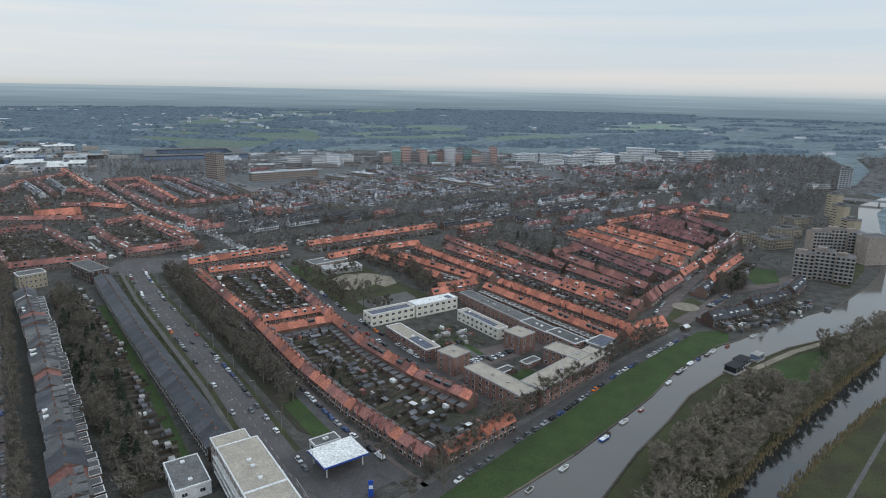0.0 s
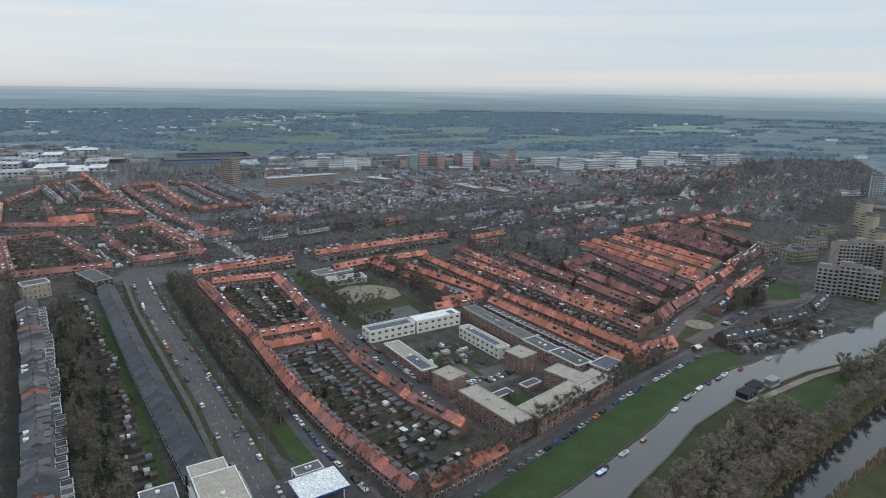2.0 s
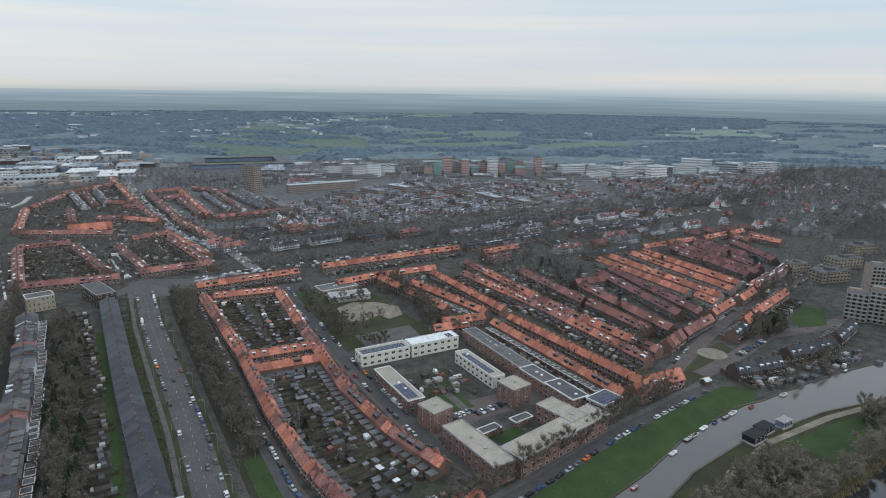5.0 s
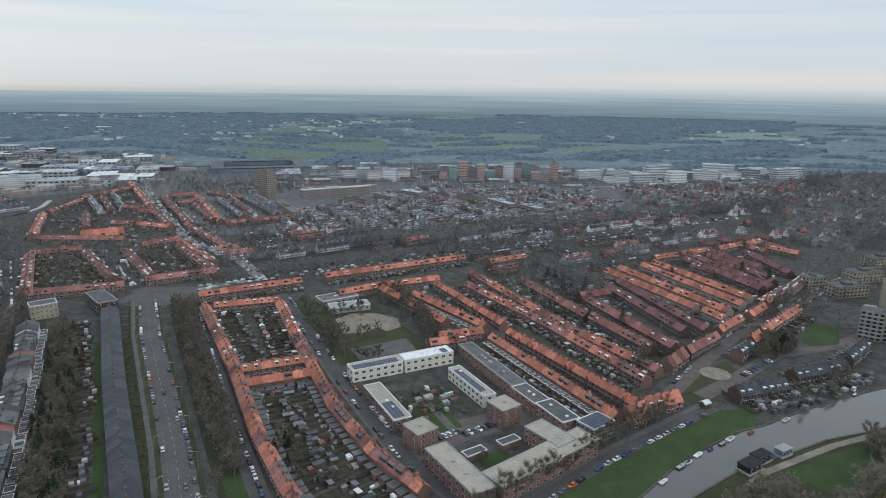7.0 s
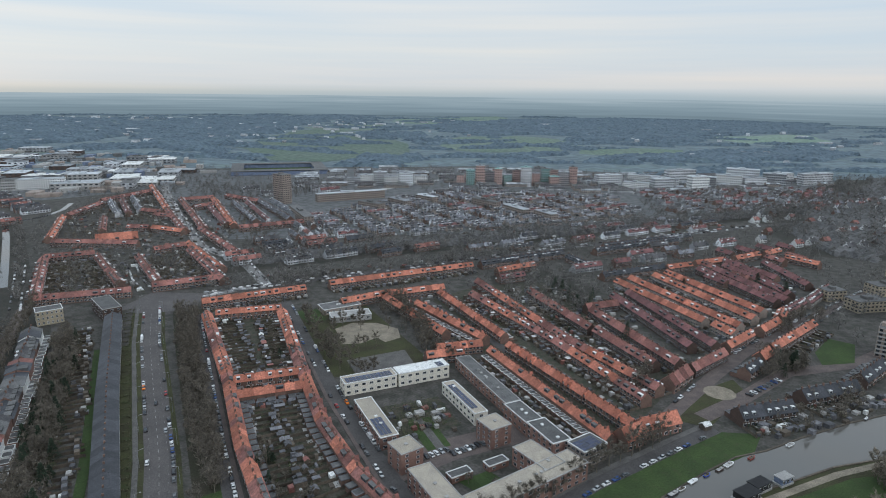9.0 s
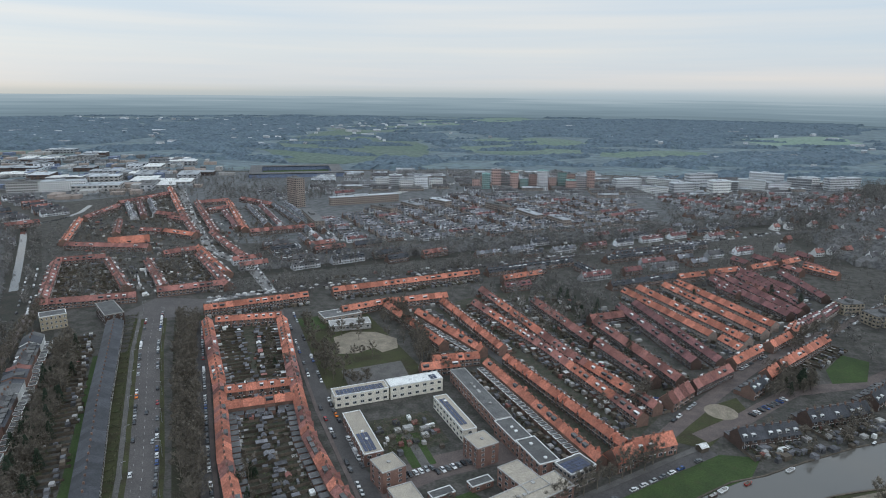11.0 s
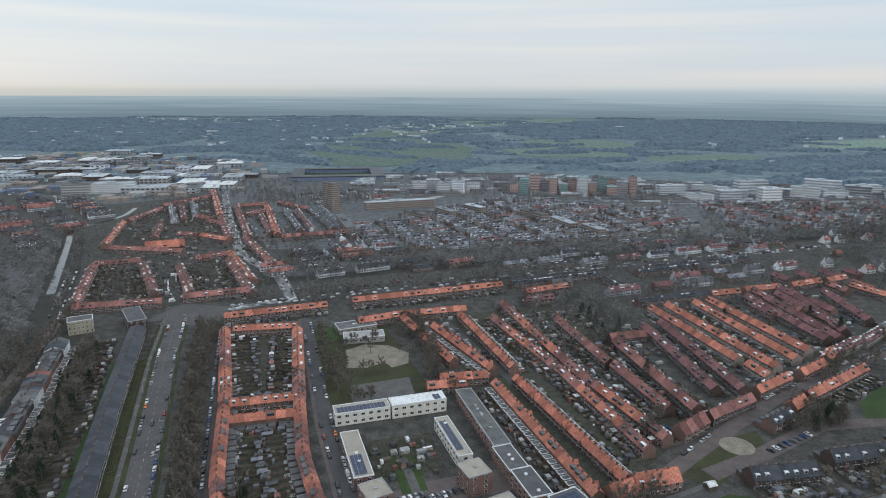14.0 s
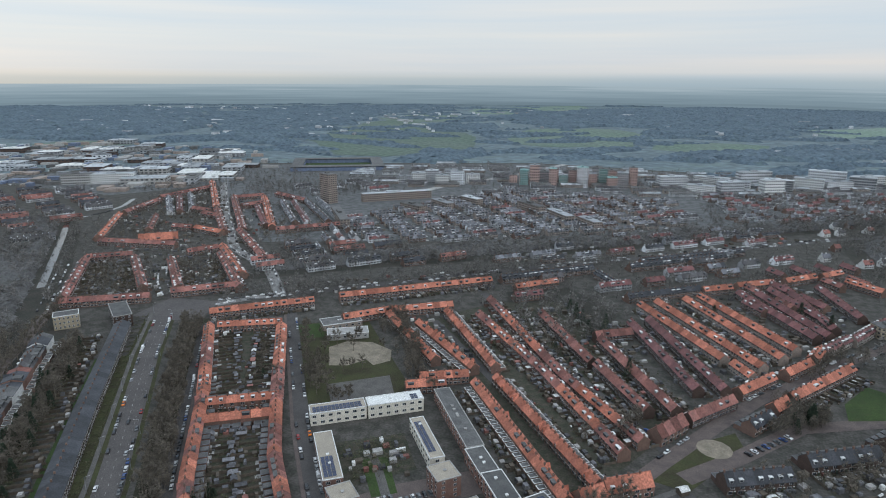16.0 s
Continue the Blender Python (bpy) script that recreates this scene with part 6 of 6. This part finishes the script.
def gardens(a, b, depth, side, w=5.5, sheds=0.6, near=True):
    """Back gardens behind a row from a to b, on its left (1) or right (-1)."""
    n = max(1, round(dist(a, b) / w))
    u = away(a, b)
    k = math.hypot(*u)
    u = (u[0] / k, u[1] / k)
    step, v = k / n, (-u[1] * side, u[0] * side)
    for i in range(n):
        o = (a[0] + u[0] * i * step, a[1] + u[1] * i * step)
        p = lambda x, y: (o[0] + u[0] * x + v[0] * y, o[1] + u[1] * x + v[1] * y)
        long = depth * rng.uniform(0.85, 1.0)
        fences.frame_at(p(0, 4.5), v)
        fences.box(0, long - 4.5, -0.05, 0.05, 0, rng.uniform(1.3, 1.9))
        if rng.random() < 0.55:
            paving.frame_at(p(0.3, 4.6), v, rng.uniform(0.10, 0.13))
            l = rng.uniform(2, 6)
            paving.face((0, 0, 0), (l, 0, 0), (l, -side * (step - 0.8), 0), (0, -side * (step - 0.8), 0))
        if rng.random() < sheds:
            q = p(step * rng.uniform(0.35, 0.65), long - rng.uniform(1.5, 4.0))
            if near:
                shed(q, u if rng.random() < 0.5 else v)
            else:
                sheds_far.frame_at(q, u)
                sheds_far.box(-1.5, 1.5, -1.2, 1.2, 0, 2.3, rng.choice((0, 0, 2, 2, 4)), inset=0.1)
        for _ in range(rng.choice((1, 2, 2, 3))):
            q = p(rng.uniform(0.8, step - 0.8), rng.uniform(5.0, long))
            sheds_far.frame_at(q, u)
            l, m2 = rng.uniform(0.5, 1.9), rng.uniform(0.4, 1.4)
            sheds_far.box(-l, l, -m2, m2, 0, rng.uniform(0.5, 2.5), rng.choices((0, 1, 2, 3, 4), (8, 1, 8, 1, 2))[0], inset=0.05)
        for _ in range(rng.choice((3, 5, 6, 8))):
            shrub_at(p(rng.uniform(0.5, step - 0.5), rng.uniform(5.5, long)), rng.uniform(0.6, 1.5), rng.uniform(0.8, 2.6), 12)


for row, depth, side, near in ((A_LEFT, 24, -1, True), (A_RIGHT, 22, 1, True), ([(-108, 351), (-73, 372)], 15, 1, True), ([(-99, 334), (-66, 354)], 12, -1, True), ([(1, 214), (30, 241)], 14, 1, True)):
    for a, b in zip(row, row[1:]):
        gardens(a, b, depth, 1 if row is A_LEFT else (-1 if row is A_RIGHT else side), near=near, sheds=0.9)
for a, b, depth, side in (((100, 331), (31, 426), 15, 1), ((112, 347), (42, 437), 13, -1), ((122, 377), (69, 455), 12, 1), ((26, 444), (-36, 506), 13, 1), ((38, 451), (-23, 537), 12, -1), ((69, 455), (3, 539), 12, 1), ((131, 391), (81, 454), 12, -1), ((81, 454), (3, 575), 13, -1),
                          ((-158, 248), (-219, 332), 30, -1), ((-114, 186), (-158, 248), 30, -1), ((-219, 332), (-272, 400), 28, -1), ((166, 369), (197, 384), 16, -1), ((206, 398), (242, 418), 16, -1),
                          ((97, 478), (50, 556), 12, 1), ((133, 424), (100, 477), 12, 1), ((148, 429), (99, 519), 13, 1), ((148, 429), (99, 519), 14, -1), ((161, 459), (118, 560), 10, -1), ((180, 511), (124, 603), 9, 1), ((203, 506), (137, 615), 9, 1), ((218, 525), (160, 630), 9, 1), ((247, 570), (205, 662), 12, -1),
                          ((-200, 471), (-136, 523), 14, -1), ((-121, 539), (-9, 626), 15, -1), ((-376, 577), (-295, 502), 22, -1), ((-336, 456), (-418, 555), 24, -1), ((-303, 620), (-214, 530), 20, -1), ((-336, 584), (-265, 512), 18, 1), ((257, 525), (211, 467), 16, 1)):
    gardens(a, b, depth, side, near=rng.random() < 0.0, sheds=0.75)
tagged(new("garden_fences", fences.mesh("garden_fences", FENCE)), "weathered timber fences between back gardens", "fence", kind="stuff")
tagged(new("garden_paving", paving.mesh("garden_paving", CONCRETE)), "pale paved terraces behind the houses", "paving", kind="stuff")
tagged(new("garden_clutter", sheds_far.mesh("garden_clutter", SHEDROOF, WHITEROOF, FENCE, REDTILE, CONCRETE)), "small sheds, tables and lean-tos crowding the gardens", "garden clutter", kind="stuff")
for q in scatter(GARDENS_WEST, 420, rng) + scatter(ISLAND, 200, rng) + scatter([(-20, 345), (5, 362), (20, 335), (0, 318)], 110, rng) + scatter([(-330, 470), (-280, 490), (-330, 570), (-390, 560)], 120, rng):
    shrub_at(q, 2.0, 3.0, 14)
for poly, n in (([(-20, 342), (8, 362), (24, 335), (4, 316)], 60), ([(96, 470), (150, 430), (250, 540), (290, 640), (260, 720), (150, 640)], 700), ([(10, 545), (70, 470), (110, 480), (120, 560), (60, 600)], 260), ([(-330, 450), (-220, 530), (-330, 660), (-450, 680), (-420, 560)], 700),
                ([(-120, 545), (-200, 475), (-140, 520), (-10, 620), (-30, 660), (-200, 560)], 160), ([(-560, 720), (-460, 660), (-300, 660), (-300, 740), (-450, 900), (-580, 960)], 700), (GREY_QUARTER, 900), ([(-30, 690), (60, 730), (300, 900), (260, 960), (-40, 760)], 260), ([(-70, 515), (-20, 560), (60, 470), (20, 440)], 160), ([(170, 372), (210, 396), (260, 420), (262, 405), (180, 355)], 120)):
    for q in scatter(poly, n, rng):
        shrub_at(q, 2.2, 2.4, 9)
        if rng.random() < 0.45:
            sheds_late.frame_at((q[0] + rng.uniform(-4, 4), q[1] + rng.uniform(-4, 4)), (0.8, 0.6))
            l, m2 = rng.uniform(0.8, 2.6), rng.uniform(0.7, 1.8)
            sheds_late.box(-l, l, -m2, m2, 0, rng.uniform(1.2, 2.6), rng.choices((0, 1, 2, 3, 4), (7, 1, 5, 1, 3))[0], inset=0.06)
tagged(new("yard_clutter", sheds_late.mesh("yard_clutter", SHEDROOF, WHITEROOF, FENCE, REDTILE, CONCRETE)), "sheds and stacked things in far back yards", "garden clutter", kind="stuff")
for q, d in along_line(offset_line(AVENUE, 15.5), 8.5, 40):
    for k in range(8):
        shrub_at((q[0] + (k - 4) * 0.9 * 0.825, q[1] + (k - 4) * 0.9 * 0.565), 0.5, 1.3, 8)
for q, d in along_line(offset_line(AVENUE, 12.0), 1.6, 40):
    shrub_at(q, 0.7, 1.2, 6)
tagged(new("garden_shrubs", shrubs.mesh("garden_shrubs", SHRUB)), "evergreen shrubs and hedges in the gardens", "shrubs", kind="stuff")
sheet("ground_apartment_lawn", [(306, 452), (352, 503), (392, 566), (430, 650), (412, 655), (372, 580), (335, 520), (300, 478)], 0.09, ROUGHGRASS, "lawn between apartments and river", "grass")
sheet("ground_island_lawn", [(168, 303), (205, 328), (232, 338), (222, 318), (185, 288)], 0.09, GRASS, "greener grass beside the gravel path", "grass")
strip("ground_front_gardens", AVENUE[1:4], 11.4, 17.5, 0.17, ROUGHGRASS, "small front lawns before the slate terrace", "grass")
strip("ground_back_green", AVENUE[1:4], 28.5, 33, 0.17, GRASS, "strip of grass behind the slate terrace", "grass")
sheet("ground_gardens_first_block", [(-3, 212), (-40, 252), (-71, 292), (-117, 361), (-182, 449), (-131, 466), (-73, 369), (-42, 319), (-11, 281), (15, 258), (29, 240)], 0.08, EARTH, "dark garden soil inside the block")
sheet("ground_gardens_court", [(-24, 345), (8, 366), (26, 338), (0, 314)], 0.10, EARTH, "small gardens inside the court of flats")
sheet("ground_gardens_rows", [(100, 330), (20, 440), (-40, 508), (-20, 545), (5, 580), (60, 600), (100, 520), (150, 430), (132, 390)], 0.07, EARTH, "back gardens between the terraces")
sheet("ground_gardens_west", GARDENS_WEST, 0.09, EARTH, "dark long back gardens")
reeds = Build()
for line, side in ((CANAL_L, -1.0), (CANAL_R, 1.0)):
    for q, d in along_line(line[1:5], 0.5):
        reeds.frame_at((q[0] + rng.uniform(-1.6, 1.6), q[1] + rng.uniform(-1.6, 1.6)))
        for k in range(5):
            x, y = rng.uniform(-0.8, 0.8), rng.uniform(-0.8, 0.8)
            reeds.face((x - 0.15, y, 0), (x + 0.15, y, 0), (x + rng.uniform(-0.4, 0.4), y + 0.2, rng.uniform(1.0, 2.2)))
tagged(new("reeds", reeds.mesh("reeds", REED)), "dry straw-coloured reeds along the ditch", "reeds", kind="stuff")

# ---------------------------------------------------------------- cars, boats, lamps
PAINTS = [mat("car_paint_" + n, c, tuple(v * 0.92 for v in c), 3, 1, 0.25, vary=0.1, spec=0.5) for n, c in
          (("white", (0.75, 0.75, 0.75)), ("silver", (0.42, 0.43, 0.44)), ("grey", (0.14, 0.145, 0.15)), ("black", (0.025, 0.025, 0.028)), ("blue", (0.04, 0.08, 0.22)), ("red", (0.30, 0.03, 0.03)), ("orange", (0.70, 0.18, 0.02)))]


def car_template(paint, van=False):
    t = thing("car", "", "car", "parked cars")
    l, w = (5.2, 1.95) if van else (4.3, 1.75)
    b = Build()
    ring_lo = [(-l / 2, -w / 2, 0.3), (l / 2, -w / 2, 0.3), (l / 2, w / 2, 0.3), (-l / 2, w / 2, 0.3)]
    b.solid(ring_lo, [(-l / 2 - 0.05, -w / 2, 0.62), (l / 2 + 0.05, -w / 2, 0.62), (l / 2 + 0.05, w / 2, 0.62), (-l / 2 - 0.05, w / 2, 0.62)])
    b.solid([(-l / 2 - 0.05, -w / 2, 0.62), (l / 2 + 0.05, -w / 2, 0.62), (l / 2 + 0.05, w / 2, 0.62), (-l / 2 - 0.05, w / 2, 0.62)],
            [(-l / 2 + 0.08, -w / 2 + 0.1, 0.95), (l / 2 - 0.15, -w / 2 + 0.1, 0.86), (l / 2 - 0.15, w / 2 - 0.1, 0.86), (-l / 2 + 0.08, w / 2 - 0.1, 0.95)])
    top = 2.1 if van else 1.48
    x0, x1 = -l / 2 + 0.25, l / 2 - (1.0 if van else 1.25)
    k0, k1 = (0.1, 0.5) if van else (0.45, 0.75)
    b.box(x0 + k0, x1 - k1, -w / 2 + 0.28, w / 2 - 0.28, top - 0.05, top)
    part("body", b, paint, t)
    g = Build()
    g.solid([(x0, -w / 2 + 0.12, 0.9), (x1, -w / 2 + 0.12, 0.9), (x1, w / 2 - 0.12, 0.9), (x0, w / 2 - 0.12, 0.9)],
            [(x0 + k0, -w / 2 + 0.28, top - 0.05), (x1 - k1, -w / 2 + 0.28, top - 0.05), (x1 - k1, w / 2 - 0.28, top - 0.05), (x0 + k0, w / 2 - 0.28, top - 0.05)])
    part("cabin", g, paint if van else GLASS, t, "" if van else "dark glazed cabin")
    wh = Build()
    wh.tube((0, -0.1, 0.32), (0, 0.1, 0.32), 0.32, 0.32, 8)
    wm = wh.mesh("wheel", RUBBER)
    for x in (-l * 0.31, l * 0.31):
        for y in (-w / 2 + 0.08, w / 2 - 0.08):
            part("wheel", wm, None, t, x=x, y=y)
    return t


CARS = []
for paint, name in zip(PAINTS, ("white", "silver", "grey", "black", "dark blue", "dark red", "orange")):
    t = car_template(paint)
    t["label"] = f"parked {name} car at the kerb"
    CARS.append(t)
VAN = car_template(PAINTS[0], True)
VAN["label"] = "parked white delivery van on the street"
used = set()


def car(q, u, z=0.2):
    k = rng.choices(range(8), (26, 20, 26, 24, 10, 6, 1, 4))[0]
    src = VAN if k == 7 else CARS[k]
    s = rng.choice((1, -1))
    m = Matrix.Translation((q[0], q[1], z)) @ Matrix.Rotation(math.atan2(u[1] * s, u[0] * s), 4, "Z")
    if k in used:
        copy_thing(src, m)
    else:
        used.add(k)
        src.matrix_basis = m


for line, d, z, keep, start in ((AVENUE, 5.0, 0.11, 0.56, 70), (AVENUE, -6.0, 0.11, 0.56, 58), (STREET_A, -2.4, 0.22, 0.75, 20), (STREET_B, -3.1, 0.16, 0.5, 10), (STREET_B, 3.1, 0.16, 0.35, 10), (RIVER_ROAD, -3.3, 0.21, 0.68, 66),
                                ([(119, 350), (84, 384), (36, 445), (-30, 525)], 2.0, 0.15, 0.3, 4), ([(142, 394), (90, 462), (30, 545)], 2.4, 0.14, 0.35, 6), ([(142, 394), (90, 462), (30, 545)], -2.4, 0.14, 0.25, 6),
                                (CROSS, 3.4, 0.18, 0.3, 10), (WEST_ROAD[:4], -3.0, 0.08, 0.5, 30), ([(88, 308), (56, 344), (24, 400)], 2.4, 0.13, 0.55, 8)):
    for q, u in along_line(offset_line(line, d), 6.3, start, 4):
        if rng.random() < keep:
            car(q, u, z)
for k in range(7):
    car((10 + k * 2.1, 305 + k * 1.9 - 3), (-0.67, 0.74), 0.13)
    car((26 + k * 2.1, 311 + k * 1.9), (-0.67, 0.74), 0.13)
for k in range(8):
    car((182 + k * 3.2, 404 + k * 3.4), (0.7, -0.6), 0.17)
for q in ((-84, 251), (-140, 326), (-118, 302), (-58, 205)):
    car(q, AV, 0.11)
far_cars = Build()
for line in (NORTH_STREET, [(-272, 505), (-300, 530), (-330, 565)], [(-216, 505), (-110, 590), (75, 736), (338, 925)], [(-430, 540), (-330, 430)], [(210, 470), (300, 590), (390, 690)]):
    for side in (-3.6, 3.6):
        for q, u in along_line(offset_line(line, side), 6.5):
            if rng.random() < 0.6:
                far_cars.frame_at(q, u, 0.15)
                s = rng.choice((0, 0, 1, 2, 3))
                far_cars.box(-2.1, 2.1, -0.85, 0.85, 0.2, 0.85, s)
                far_cars.box(-1.6, 0.9, -0.75, 0.75, 0.85, 1.42, s, inset=0.25)
for q in scatter([(-1000, 830), (-720, 900), (-640, 1050), (-1100, 1200)], 160, rng) + scatter(GREY_QUARTER, 260, rng) + scatter([(200, 1150), (480, 1290), (400, 1240), (180, 1180)], 60, rng):
    far_cars.frame_at(q, (1, 0.6), 0.1)
    s = rng.choice((0, 0, 1, 2, 3))
    far_cars.box(-2.1, 2.1, -0.85, 0.85, 0.2, 0.85, s)
    far_cars.box(-1.6, 0.9, -0.75, 0.75, 0.85, 1.42, s, inset=0.25)
tagged(new("far_cars", far_cars.mesh("far_cars", *PAINTS[:4])), "many small parked cars in the far streets", "cars", kind="stuff")


def boat(q, u, length, hull, label):
    t = thing("boat", label, "boat", "moored boats", "", q, u, 0.1)
    l, w = length / 2, length * 0.17
    b = Build()
    plan = [(-l, -w), (l * 0.45, -w), (l * 0.8, -w * 0.6), (l, 0), (l * 0.8, w * 0.6), (l * 0.45, w), (-l, w)]
    b.solid([(x * 0.9, y * 0.75, -0.1) for x, y in plan], [(x, y, 0.7) for x, y in plan])
    part("hull", b, hull, t)
    b = Build()
    b.solid([(x * 0.85 - 0.1, y * 0.8, 0.7) for x, y in plan], [(x * 0.84 - 0.1, y * 0.78, 0.74) for x, y in plan])
    b.box(-l * 0.1, l * 0.45, -w * 0.6, w * 0.6, 0.74, 1.25, inset=0.12)
    part("deck", b, rng.choice((WHITE, FENCE, CONCRETE)), t)


for k, (x, y) in enumerate(((33, 198), (48, 212), (69, 234), (71, 237), (81, 248), (92, 259), (114, 287), (124, 300), (128, 304), (134, 311), (141, 317), (148, 323), (153, 328), (165, 336), (187, 352), (236, 388))):
    hull = (WHITE, WHITE, BLUE, DARKBRICK, WHITE, mat("boat_red", (0.4, 0.06, 0.05), vary=0.0, rough=0.4), WHITE, SLATE)[k % 8]
    boat((x, y), (0.68 + 0.05 * (k % 3), 0.73), 4.4 + (k * 7 % 5) * 0.6, hull, "small moored open boat at the river bank")


def houseboat(q, u, wall, roof, l, w, label):
    t = thing("houseboat", label, "houseboat", "houseboats", "", q, u, 0.1)
    b = Build()
    b.box(-l / 2, l / 2, -w / 2, w / 2, 0, 0.9)
    part("pontoon", b, CONCRETE, t)
    b = Build()
    b.box(-l / 2 + 0.5, l / 2 - 0.5, -w / 2 + 0.4, w / 2 - 0.4, 0.9, 3.6)
    cabin = part("cabin", b, wall, t)
    b = Build()
    b.box(-l / 2 + 0.2, l / 2 - 0.2, -w / 2 + 0.1, w / 2 - 0.1, 3.6, 3.85)
    part("roof", b, roof, t)
    for k in range(3):
        part("window", WIN_MID, None, cabin, x=-l / 3 + k * l / 3, y=-w / 2 + 0.38, z=1.6)


houseboat((154, 303), (0.75, 0.62), BLACKWOOD, BLACKWOOD, 11, 7, "black timber houseboat with a flat roof")
houseboat((161, 311), (0.75, 0.62), BLACKWOOD, BLACKWOOD, 10, 6, "black timber houseboat with white windows")
houseboat((173, 318), (0.78, 0.6), STEELBLUE, CONCRETE, 8, 5, "blue and white houseboat with pale roof")
for q in ((70, 186), (82, 203), (95, 218), (99, 226), (150, 262), (104, 214), (62, 176)):
    shed(q, (0.7, 0.7), "allotment sheds on the island")
kiosk = at(tagged(new("kiosk", shed_kinds[3][0]), "small white kiosk on the river green", "kiosk"), (149, 360), (0.8, 0.6))
kiosk.scale = (1.3, 1.3, 1.3)
part("roof", shed_kinds[3][2], None, kiosk)


def street_lamp(q, u):
    t = thing("street_lamp", "tall grey street lamp with a curved arm", "street lamp", "avenue street lamps", "", q, u)
    b = Build()
    b.tube((0, 0, 0), (0, 0, 8.5), 0.12, 0.07, 6)
    b.tube((0, 0, 8.5), (0, 1.8, 9.0), 0.06, 0.05, 5)
    pole = part("pole", b, STEEL, t)
    b = Build()
    b.box(-0.16, 0.16, 1.7, 2.5, 8.95, 9.1)
    part("lamp_head", b, CONCRETE, pole)


for q, u in along_line(offset_line(AVENUE, -8.4), 34, 62):
    street_lamp(q, u)
for q, u in along_line(offset_line(AVENUE, 8.2), 34, 48):
    street_lamp(q, (-u[0], -u[1]))
